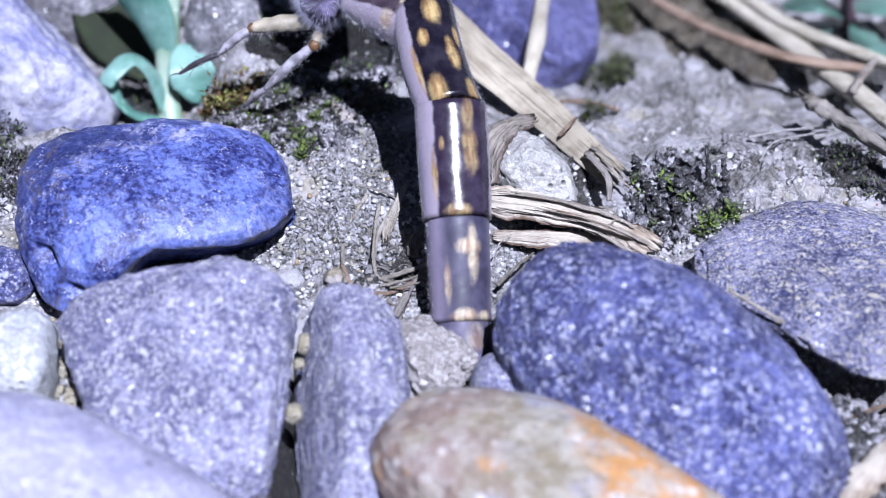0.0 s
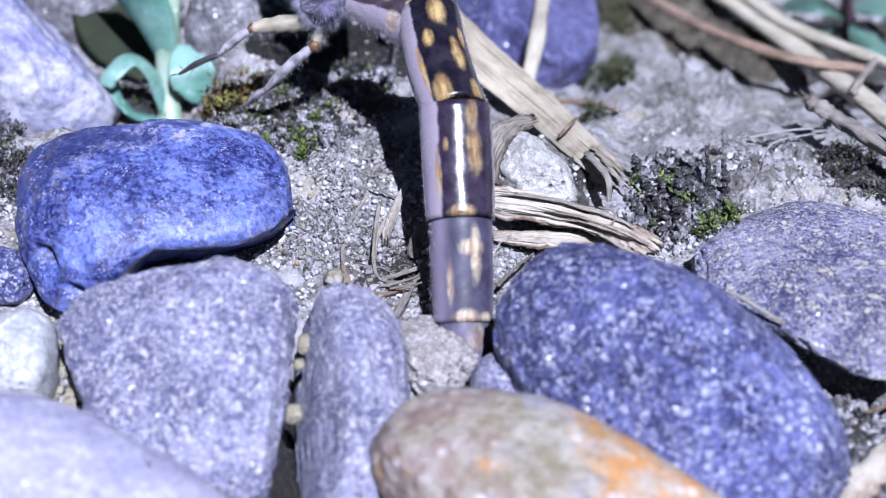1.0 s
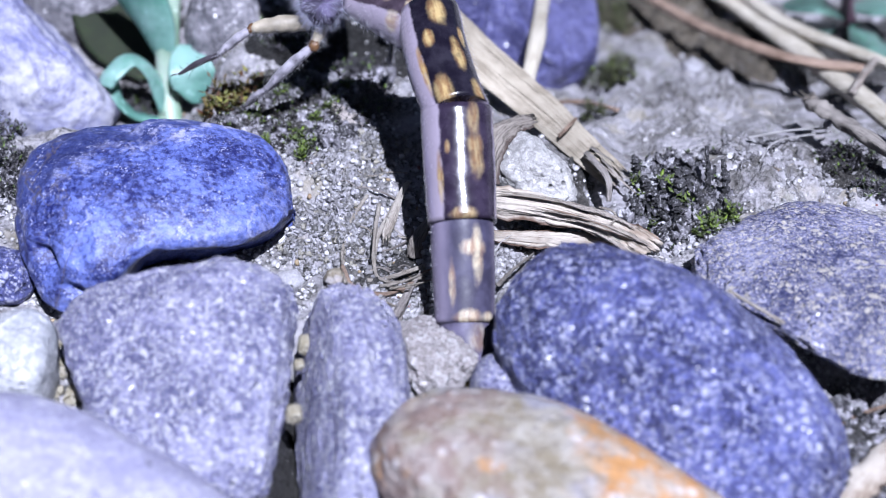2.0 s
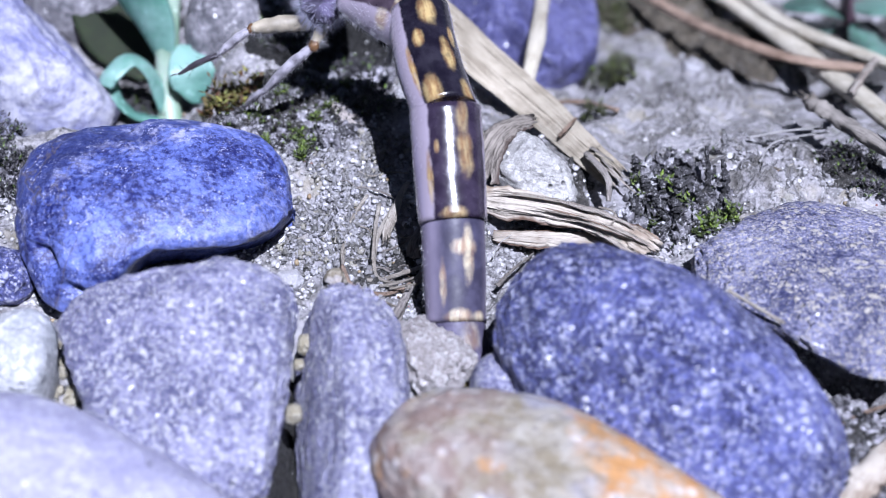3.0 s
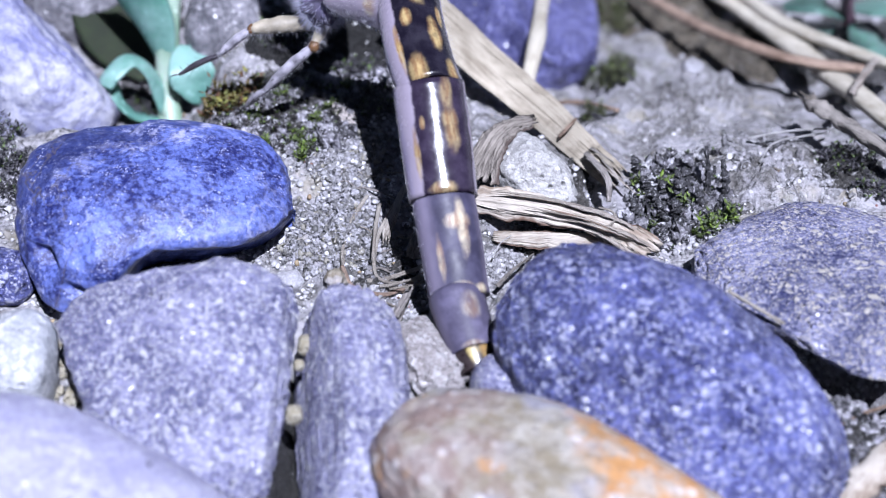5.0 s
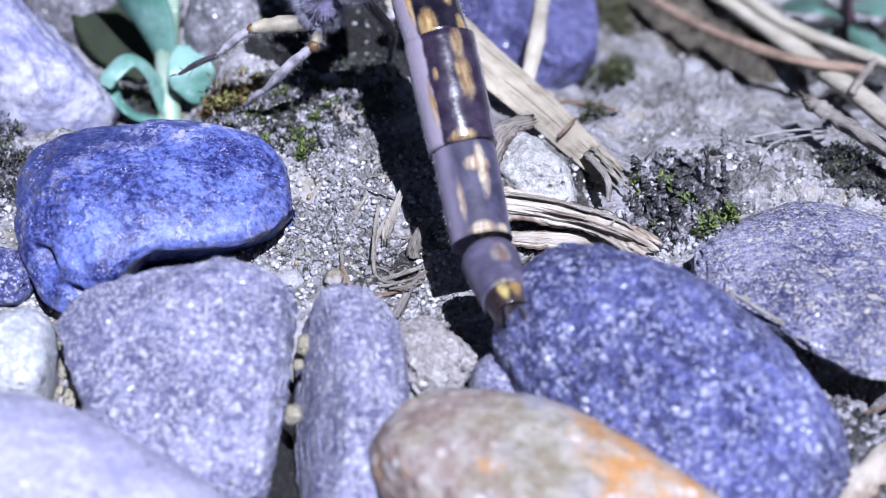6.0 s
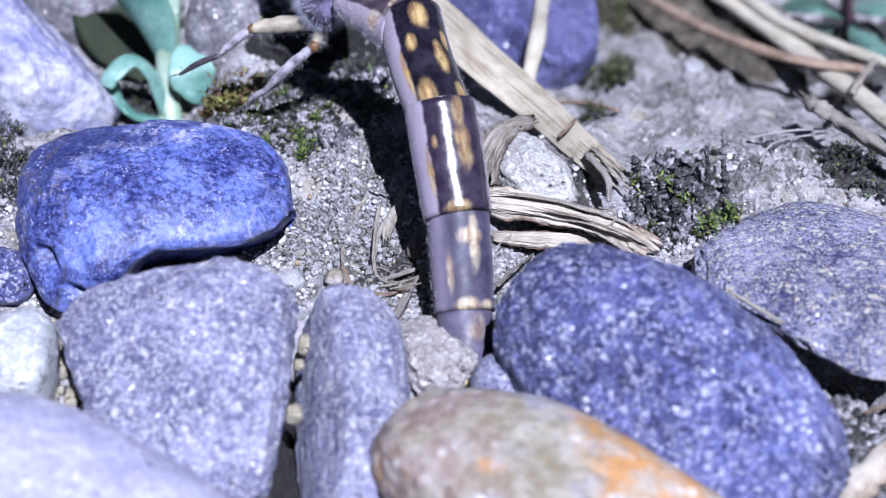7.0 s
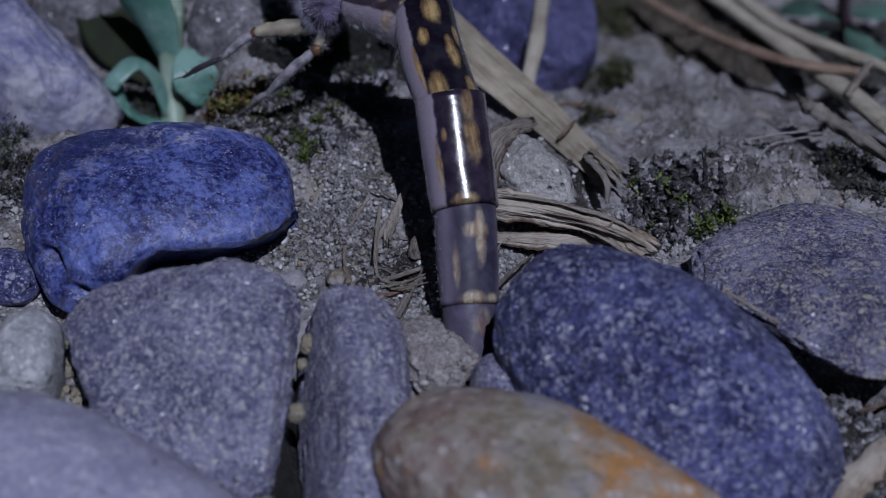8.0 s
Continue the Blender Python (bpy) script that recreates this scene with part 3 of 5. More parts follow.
# ---- the dragonfly ----
def segment_material(name, length, base, side, spot, spots, edge=1.0, gloss=0.22, blend=0.06):
    """Banded chitin: a base colour, pale sides, and yellow spots given as (turn, height share, half turn, half height)."""
    n = Nodes(name)
    x, y, z = n.axes()
    turn = n.math("ARCTAN2", x, n.math("MULTIPLY", y, -1.0))
    high = n.math("DIVIDE", z, length * MM)
    wave = n.math("MULTIPLY", n.math("SUBTRACT", n.noise(620, 4, 0.65), 0.5), 3.0)
    color = n.mix(n.ramp(n.noise(700, 4, 0.65), 0.4, 0.7), base, tuple(v * 1.7 + 0.01 for v in base))
    total = None
    for u0, v0, ru, rv in spots:
        du = n.math("DIVIDE", n.math("SUBTRACT", turn, u0), ru)
        dv = n.math("DIVIDE", n.math("SUBTRACT", high, v0), rv)
        d = n.math("ADD", n.math("ADD", n.math("MULTIPLY", du, du), n.math("MULTIPLY", dv, dv)), wave)
        m = n.ramp(d, 1.7, -0.1)
        total = m if total is None else n.math("MAXIMUM", total, m)
    flank = n.ramp(n.math("ADD", n.math("ABSOLUTE", turn), n.math("MULTIPLY", wave, 0.12)), edge - blend, edge + blend)
    color = n.mix(flank, color, n.mix(n.noise(500, 3), side, tuple(v * 0.75 for v in side)))
    streaks = n.noise(1.0, 4, 0.7, vector=n.scaled(2600, 2600, 500))
    total = n.math("MULTIPLY", total, n.ramp(n.noise(520, 4, 0.7), 0.34, 0.52, 0.45, 1.0))
    color = n.mix(total, color, n.mix(n.ramp(streaks, 0.4, 0.62), spot, (spot[0] * 0.55, spot[1] * 0.42, spot[2] * 0.4)))
    return n.done(color, n.ramp(n.noise(1500, 3), 0.3, 0.7, gloss - 0.06, gloss + 0.1),
                  n.bump(n.noise(600, 4, 0.6), 0.00004), Specular_IOR_Level=0.35 if gloss < 0.33 else 0.2, Coat_Weight=0.3 if gloss < 0.33 else 0.08, Coat_Roughness=gloss)


def segment_mesh(length, low, high, rim=0.06, seed=0, around=40, along=22, bow=0.0, collar=False):
    """A slightly waisted tube, bowed sideways, whose lower rim overlaps the next segment."""
    verts, faces, uvs = [], [], []
    for i in range(along):
        f = i / (along - 1)
        r = low + (high - low) * f + 0.05 * math.sin(f * math.pi)
        if f < 0.09:
            r += rim * (1 - f / 0.09)
        if f > 0.93 and not collar:
            r *= 1 - 0.1 * (f - 0.93) / 0.07
        for k in range(around):
            a = 2 * math.pi * k / around
            w = 1 + 0.012 * noise.noise(Vector((math.cos(a) * 2, math.sin(a) * 2, f * 4 + seed)))
            verts.append((math.sin(a) * r * w - bow * math.sin(f * math.pi), -math.cos(a) * r * 0.96 * w, f * length))
            uvs.append((k / around, f))
    # the inside of the lower rim
    inner = len(verts)
    for k in range(around):
        a = 2 * math.pi * k / around
        verts.append((math.sin(a) * low * 0.8, -math.cos(a) * low * 0.78, 0.25))
        uvs.append((k / around, 0))
    for i in range(along - 1):
        for k in range(around):
            q = (k + 1) % around
            faces.append((i * around + k, i * around + q, (i + 1) * around + q, (i + 1) * around + k))
    for k in range(around):
        q = (k + 1) % around
        faces.append((inner + k, inner + q, q, k))
    faces.append(tuple(range((along - 1) * around, along * around)))
    faces.append(tuple(inner + k for k in range(around))[::-1])
    return verts, faces, uvs


def bristles(anchors, length, width=0.035):
    """Fine tapering hairs, each from a foot along a way."""
    verts, faces, uvs = [], [], []
    for foot, way in anchors:
        foot, way = Vector(foot), Vector(way).normalized()
        side = way.orthogonal().normalized()
        other = way.cross(side)
        k = len(verts)
        bend = Vector((random.uniform(-0.25, 0.25), random.uniform(-0.25, 0.25), random.uniform(-0.3, 0.1)))
        size = length * random.uniform(0.5, 1.2)
        for share, thick in ((0, 1), (0.55, 0.7)):
            for a in (0, 2.1, 4.2):
                verts.append(foot + way * size * share + bend * size * share * share + (side * math.cos(a) + other * math.sin(a)) * width * thick)
        verts.append(foot + way * size + bend * size)
        for a in range(3):
            b = (a + 1) % 3
            faces += [(k + a, k + b, k + 3 + b, k + 3 + a), (k + 3 + a, k + 3 + b, k + 6)]
        uvs += [(0, 0)] * 7
    return verts, faces, uvs


def plain_material(name, color, rough=0.5, vary=0.5, scale=900):
    n = Nodes(name)
    c = n.mix(n.ramp(n.noise(scale, 4), 0.35, 0.65), tuple(v * vary for v in color), color)
    return n.done(c, rough, n.bump(n.noise(scale * 2, 3), 0.00003))


HAIR = plain_material("pale_hair", (0.85, 0.84, 0.92), 0.4, 0.8)
FUR = plain_material("violet_fur", (0.74, 0.74, 0.95), 0.4, 0.75)
BRISTLE = plain_material("dark_bristle", (0.05, 0.045, 0.05), 0.4)
THORAX = plain_material("violet_brown_thorax", (0.15, 0.13, 0.24), 0.85, 0.3)
LEG_PALE = plain_material("tan_leg", (0.62, 0.55, 0.42), 0.6, 0.5, 700)
LEG_SILVER = plain_material("silvery_leg", (0.62, 0.59, 0.68), 0.3, 0.45, 1100)
KNEE = plain_material("brown_knee", (0.24, 0.13, 0.06), 0.35, 0.4, 900)
LEG_DARK = plain_material("dark_leg", (0.09, 0.08, 0.1), 0.35, 0.4)
YELLOW = (0.6, 0.45, 0.2)
CREAM = (0.66, 0.58, 0.42)
DARK = (0.009, 0.007, 0.015)
LILAC = (0.46, 0.4, 0.5)

dragonfly = tagged(holder("dragonfly", (0, 0, 0)), "dark brown dragonfly with yellow spots, laying eggs into soil", "dragonfly")


def rigid_part(name, shape, material, parent, label=""):
    """A moving part whose mesh lies round its own origin."""
    v, f, u = shape
    ob = link_mesh(name, v, f, material, (0, 0, 0), parent, label=label, uvs=u)
    return ob


SEG_A, SEG_B, SEG_C, SEG_D, SEG_E = 7.2, 6.35, 6.0, 3.7, 1.7
segment_a = rigid_part("abdomen_segment", segment_mesh(SEG_A, 1.8, 1.78, 0.0, 1, bow=0.22, collar=True), segment_material(
    "spotted_chitin", SEG_A, DARK, LILAC, YELLOW, [(-0.1, 0.83, 0.3, 0.13), (-0.6, 0.58, 0.17, 0.08), (0.22, 0.4, 0.22, 0.15), (0.6, 0.6, 0.15, 0.1), (-0.6, 0.09, 0.27, 0.13), (0.6, 0.08, 0.25, 0.1), (-1.0, 0.32, 0.1, 0.2)], 0.95, 0.24, 0.05), dragonfly, "dark brown segment with yellow spots")
segment_b = rigid_part("abdomen_segment", segment_mesh(SEG_B, 1.88, 1.99, 0.0, 2, collar=True), segment_material(
    "glossy_chitin", SEG_B, (0.026, 0.018, 0.036), LILAC, (0.5, 0.39, 0.21), [(0.12, 0.85, 0.2, 0.15), (0.15, 0.55, 0.25, 0.2), (-0.68, 0.62, 0.08, 0.06), (-0.95, 0.36, 0.1, 0.2), (-0.3, 0.04, 0.4, 0.06)], 0.9, 0.2, 0.05), dragonfly, "glossy brown segment with yellow spots")
segment_c = rigid_part("abdomen_segment", segment_mesh(SEG_C, 1.62, 1.72, 0.04, 3), segment_material(
    "dusky_chitin", SEG_C, (0.045, 0.041, 0.075), (0.3, 0.265, 0.37), CREAM, [(0.12, 0.62, 0.2, 0.26), (0.0, 0.66, 0.42, 0.08), (-0.2, 0.04, 0.5, 0.07), (0.55, 0.05, 0.3, 0.05), (-0.75, 0.35, 0.12, 0.2)], 0.92, 0.5, 0.3), dragonfly, "dusky violet segment with cream marks")
segment_d = rigid_part("abdomen_segment", segment_mesh(SEG_D, 1.28, 1.55, 0.04, 4), segment_material(
    "dusky_end_chitin", SEG_D, (0.085, 0.076, 0.125), (0.17, 0.15, 0.22), (0.36, 0.32, 0.28), [(0.1, 0.6, 0.35, 0.2), (-0.2, 0.03, 0.5, 0.06), (0.8, 0.04, 0.3, 0.06)], 1.2, 0.5, 0.3), dragonfly, "dusky end segment with cream edge")
segment_e = rigid_part("abdomen_tip", segment_mesh(SEG_E, 0.92, 1.2, 0.0, 5), segment_material(
    "tip_chitin", SEG_E, (0.03, 0.02, 0.02), (0.05, 0.04, 0.04), (0.66, 0.54, 0.2), [(0.3, 0.55, 0.3, 0.4), (-0.35, 0.5, 0.25, 0.35), (0.9, 0.7, 0.15, 0.3)], 2.0, 0.3), dragonfly, "dark tip with yellow spots")
for side in (-1, 1):
    v, f, u = sweep([(side * 0.35, -0.3, 0.4), (side * 0.42, -0.35, -0.2), (side * 0.4, -0.3, -0.8)], lambda s: 0.36 - 0.2 * s, 0.2, 10, 8)
    ob = link_mesh("tail_appendage", v, f, LEG_DARK, (0, 0, 0), segment_e, uvs=u)
for ob, length, r in ((segment_a, SEG_A, 1.8), (segment_b, SEG_B, 1.88), (segment_c, SEG_C, 1.7)):
    feet = []
    for k in range(260):
        a, h = random.choice((-1, 1)) * random.uniform(1.3, 2.3), random.uniform(0.05, 0.95) * length
        feet.append(((math.sin(a) * r, -math.cos(a) * r, h), (math.sin(a), -math.cos(a), -0.6)))
    v, f, u = bristles(feet, 0.17, 0.007)
    link_mesh("fine_hairs", v, f, HAIR, (0, 0, 0), ob, uvs=u)

# thorax, waist and legs
v, f = stone_shape((-7.78, 19.15, 9.90), (2.7, 5.0, 3.8), (20, 0, 25), 2.1, lumps=0.05, rough=0.01, seed=21, level=4)
link_mesh("thorax", v, f, THORAX, (-7.78, 19.15, 9.90), dragonfly, label="hairy violet-brown thorax")
feet = []
for k in range(700):
    d = Vector((random.uniform(-0.8, 0.8), random.uniform(-1, -0.2), random.uniform(-1, -0.1))).normalized()
    feet.append((Vector((-7.78, 19.15, 9.90)) + Vector((d.x * 2.6, d.y * 4.6, d.z * 3.8)), d))
v, f, u = bristles(feet, 1.0, 0.006)
link_mesh("thorax_hairs", v, f, FUR, (-7.78, 19.15, 9.90), dragonfly, uvs=u)


def leg(points, widths, materials):
    """A bent leg: thigh, shin and foot, with bristles."""
    names = ("thigh", "shin", "foot")
    top = None
    for i in range(len(points) - 1):
        a, b = Vector(points[i]), Vector(points[i + 1])
        mid = (a + b) / 2 + Vector((0, 0, 0.12))
        w = widths[i]
        v, f, u = sweep([a, mid, b], lambda s, w=w: w * (0.75 + 0.4 * math.sin(s * 3.0) - 0.25 * s), lambda s, w=w: w * (0.75 + 0.4 * math.sin(s * 3.0) - 0.25 * s), 20, 12, rough=0.2, seed=i)
        top_here = link_mesh(names[i], v, f, materials[i], a, dragonfly, uvs=u)
        feet = []
        for k in range((420, 200, 90)[i]):
            s = random.random()
            way = Vector((random.uniform(-1, 1), random.uniform(-1, 1), random.uniform(-1, 0.6)))
            feet.append((a.lerp(b, s), way))
        v, f, u = bristles(feet, (0.85, 0.6, 0.45)[i], (0.008, 0.009, 0.009)[i])
        link_mesh("bristles", v, f, HAIR, a, top_here, uvs=u)
        if i:
            feet = [(a.lerp(b, random.uniform(0.1, 1.0)), Vector((random.uniform(-1, 0.6), random.uniform(-1, 0.4), random.uniform(-0.8, 1)))) for k in range(22)]
            v, f, u = bristles(feet, 0.75, 0.022)
            link_mesh("spines", v, f, BRISTLE, a, top_here, uvs=u)
        if i == 1:
            v, f = stone_shape(a, (w * 0.5, w * 0.52, w * 0.6), (0, 20, 0), 2.2, lumps=0.2, rough=0.03, seed=40, level=3)
            link_mesh("knee", v, f, KNEE, a, top_here, label="brown knee")
        top = top or top_here
    v, f, u = sweep([b, b + Vector((-0.35, -0.1, 0.0)), b + Vector((-0.6, -0.1, -0.15))], lambda s: 0.14 * (1 - 0.8 * s), lambda s: 0.14 * (1 - 0.8 * s), 8, 6)
    link_mesh("claw", v, f, LEG_DARK, b, top_here, uvs=u)


leg([(-7.99, 12.30, 7.62), (-11.45, 12.09, 7.36), (-13.59, 12.41, 5.32), (-16.22, 13.13, 3.48)], (1.05, 0.55, 0.38), (LEG_PALE, LEG_SILVER, LEG_DARK))
leg([(-6.47, 12.49, 8.68), (-7.69, 11.04, 6.82), (-10.82, 11.52, 3.37), (-12.32, 12.97, 1.17)], (0.75, 0.66, 0.42), (LEG_PALE, LEG_SILVER, LEG_SILVER))
leg([(-4.75, 10.73, 10.49), (-2.87, 12.74, 6.56), (-3.35, 15.93, 2.52)], (0.7, 0.4), (LEG_DARK, LEG_DARK))

WAIST_LONG = 5.7
waist = rigid_part("abdomen_segment", segment_mesh(WAIST_LONG, 1.95, 0.85, 0.03, 6), segment_material(
    "banded_waist_chitin", WAIST_LONG, (0.05, 0.035, 0.05), LILAC, CREAM, [(0.1, 0.1, 0.9, 0.05), (-0.3, 0.4, 0.3, 0.08), (0.3, 0.65, 0.2, 0.08), (-1.25, 0.22, 0.35, 0.1)], 0.95, 0.3), dragonfly, "lavender waist segment with dark banded back")
feet = []
for k in range(320):
    a, h = random.uniform(-3.1, -0.9), random.uniform(0.02, 0.98) * WAIST_LONG
    r = 1.95 + (0.85 - 1.95) * h / WAIST_LONG + 0.03
    feet.append(((math.sin(a) * r, -math.cos(a) * r, h), (math.sin(a), -math.cos(a), -0.3)))
v, f, u = bristles(feet, 0.34, 0.009)
link_mesh("fine_hairs", v, f, HAIR, (0, 0, 0), waist, uvs=u)
v, f = stone_shape((-7.15, 12.87, 9.16), (1.35, 2.2, 1.1), (0, 0, 0), 2.1, lumps=0.3, rough=0.1, seed=22, level=4)
link_mesh("waist_base", v, f, THORAX, (-7.15, 12.87, 9.16), dragonfly, label="pale hairy base of the abdomen")
feet = []
for k in range(1400):
    d = Vector((random.uniform(-1, 1), random.uniform(-1, 0.2), random.uniform(-1, 0.9))).normalized()
    feet.append((Vector((-7.15, 12.87, 9.16)) + Vector((d.x * 1.5, d.y * 2.4, d.z * 1.4)), d))
v, f, u = bristles(feet, 0.7, 0.005)
link_mesh("waist_hairs", v, f, FUR, (-7.15, 12.87, 9.16), dragonfly, uvs=u)


# ---- dry grass, wood and litter ----
def blade(name, label, points, width, thick, material, category="straw", group="", **more):
    v, f, u = sweep(points, width, thick, **more)
    return tagged(link_mesh(name, v, f, material, points[0], uvs=u), label, category, group)


def peel(name, label, points, width, arc, material, category, seed, thick=0.3, groove=0.12, fray=0.12, lean=(0, -0.5, 0.85), parent=None, across=34, along=64, uneven=0.26):
    """A split sheet with lengthwise grooves and ragged ends, bowed by an arc of radians across its width."""
    rng = random.Random(seed)
    path = curve_points(points, along)
    verts, faces, uvs = [], [], []
    starts = [fray * max(0.0, noise.noise(Vector((u * 0.42, seed, 1.0))) + 0.3 * noise.noise(Vector((u * 1.7, seed, 7.0)))) for u in range(across)]
    stops = [1 - fray * 1.4 * max(0.0, noise.noise(Vector((u * 0.5, seed, 3.0))) + 0.5 * noise.noise(Vector((u * 1.9, seed, 5.0))) + 0.2) for u in range(across)]
    for layer in (0, 1):
        for i in range(along):
            for k in range(across):
                f = starts[k] + (stops[k] - starts[k]) * i / (along - 1)
                j = min(along - 2, int(f * (along - 1)))
                p = path[j].lerp(path[j + 1], f * (along - 1) - j)
                tangent = (path[min(j + 2, along - 1)] - path[max(j - 1, 0)]).normalized()
                up = (Vector(lean) - tangent * tangent.dot(Vector(lean))).normalized()
                side = tangent.cross(up)
                u = k / (across - 1)
                w = width(f) if callable(width) else width
                ragged = 1 + uneven * noise.fractal(Vector((f * 9, (0 if u < 0.5 else 5) + seed, 0)), 0.7, 2.0, 3)
                t = (2 * u - 1) * arc
                radius = w * ragged / (2 * max(arc, 0.05))
                deep = groove * (noise.noise(Vector((u * 13, f * 2.2, seed))) + 0.6 * noise.noise(Vector((u * 29, f * 5, seed + 3)))) + 0.25 * groove * noise.noise(Vector((u * 8, f * 30, seed)))
                if layer:
                    deep = -thick
                verts.append(p + side * math.sin(t) * (radius + deep) + up * (math.cos(t) * (radius + deep) - radius * math.cos(arc * 0.6)))
                uvs.append((u, f * 3.0 + seed))
    size = across * along
    for i in range(along - 1):
        for k in range(across - 1):
            a = i * across + k
            faces.append((a, a + 1, a + across + 1, a + across))
            faces.append((size + a, size + a + across, size + a + across + 1, size + a + 1))
        for k, flip in ((0, 1), (across - 1, 0)):
            a = i * across + k
            quad = (a, a + across, size + a + across, size + a)
            faces.append(quad if flip else quad[::-1])
    for k in range(across - 1):
        for i, flip in ((0, 0), (along - 1, 1)):
            a = i * across + k
            quad = (a, a + 1, size + a + 1, size + a)
            faces.append(quad if flip else quad[::-1])
    ob = link_mesh(name, verts, faces, material, points[0], parent, uvs=uvs)
    return ob if parent else tagged(ob, label, category)


GRASS = [(-2.9, 20.9, 5.3), (-0.50, 18.13, 4.50), (2.67, 14.55, 3.40), (6.08, 10.99, 2.20), (8.54, 8.06, 1.30), (10.49, 6.10, 0.50)]
grass = tagged(holder("dry_grass_blade", GRASS[0]), "broad bleached dry grass blade with a frayed end, lying across soil", "grass blade")
peel("blade", "", GRASS, lambda s: 3.1 - 1.5 * s, 0.35, STRAW_FLAT, "", 41, 0.2, 0.02, 0.1, lean=(-0.45, -0.45, 0.75), parent=grass, uneven=0.05)
fray_dice = random.Random(14)
for k in range(14):
    foot = Vector(GRASS[4]).lerp(Vector(GRASS[5]), fray_dice.uniform(0.0, 0.8)) + Vector((0.7, 0.7, 0.1)) * fray_dice.uniform(-0.6, 0.6) + Vector((0, -0.15, 0.35))
    out = Vector((1.2, -1.2, -0.45)) * fray_dice.uniform(0.5, 1.2) + Vector((0.7, 0.7, 0.3)) * fray_dice.uniform(-0.3, 0.3)
    v, f, u = sweep([foot, foot + out * 0.5, foot + out], lambda s: 0.3 * (1 - 0.8 * s), 0.08, 10, 6, rough=0.5, seed=k)
    link_mesh("frayed_strip", v, f, (BARK_DARK, BARK, STRAW_FLAT)[k % 3], foot, grass, uvs=u)
blade("straw", "pale upright straw leaning on slate", [(6.95, 23.5, 7.3), (6.53, 20.49, 6.00), (5.90, 15.60, 4.80), (5.08, 13.6, 1.6)], lambda s: 0.85 + 0.25 * s, 0.5, STRAW_LIGHT, rough=0.2, seed=2)
blade("straw", "brown dry straw lying on other straws", [(12.54, 23.90, 3.40), (16.54, 19.24, 3.20), (21.53, 15.84, 3.00), (26.33, 14.70, 2.80)], 0.75, 0.65, STRAW_BROWN, rough=0.25, seed=3)
blade("straw", "thick bleached straw on soil", [(17.16, 26.40, 2.60), (20.83, 20.90, 2.40), (24.35, 15.12, 2.20), (27.87, 9.14, 2.00)], 1.6, 0.9, STRAW_LIGHT, rough=0.2, seed=4)
blade("straw", "thin bleached straw on soil", [(18.99, 24.61, 3.20), (22.42, 19.57, 3.00), (28.47, 14.84, 2.80)], 1.0, 0.7, STRAW_LIGHT, rough=0.2, seed=5)
stick = blade("dry_stick", "short broken brown stick with a frayed end on soil", [(22.34, 11.14, 2.80), (24.11, 9.47, 2.40), (27.34, 6.18, 1.80)], lambda s: 1.25 - 0.5 * s, 0.8, BARK_DARK, category="stick", rough=0.7, seed=6)
fray_dice = random.Random(12)
for k in range(12):
    foot = Vector((22.7, 10.8, 2.75)) + Vector((fray_dice.uniform(-0.3, 0.3), fray_dice.uniform(-0.3, 0.3), fray_dice.uniform(-0.2, 0.3)))
    out = Vector((-0.6, 0.55, 0.25)) * fray_dice.uniform(0.5, 1.5) + Vector((fray_dice.uniform(-0.3, 0.3), fray_dice.uniform(-0.3, 0.3), fray_dice.uniform(-0.2, 0.5)))
    v, f, u = sweep([foot, foot + out * 0.5, foot + out], lambda s: 0.24 * (1 - 0.8 * s), 0.12, 10, 6, rough=0.5, seed=k)
    link_mesh("splinter", v, f, (BARK, BARK_DARK, STRAW)[k % 3], foot, stick, uvs=u)
blade("dry_twig", "thin brown twig beside slate", [(6.58, 13.70, 0.93), (8.76, 14.30, 0.62), (10.91, 12.55, 1.19)], 0.32, 0.28, STRAW_BROWN, category="twig", rough=0.3, seed=7)
blade("dry_twig", "crooked pale twig tip over straws", [(26.90, 14.56, 3.60), (25.92, 12.94, 3.60), (24.94, 11.35, 3.20)], 0.5, 0.4, BARK, category="twig", rough=0.5, seed=8)
WOOD = [(1.77, 2.77, 1.70), (4.72, 1.44, 2.20), (8.19, 0.04, 2.20), (10.38, -0.96, 1.80), (12.16, -1.39, 0.80)]
wood = tagged(holder("wood_fragment", WOOD[0]), "pale weathered split wood fragment with brown edges", "wood")
peel("body", "", WOOD, lambda s: 2.1 + 0.3 * math.sin(s * 9) + 0.2 * s, 1.25, PEEL, "", 9, 0.4, 0.2, 0.2, parent=wood)
splinter_dice = random.Random(91)
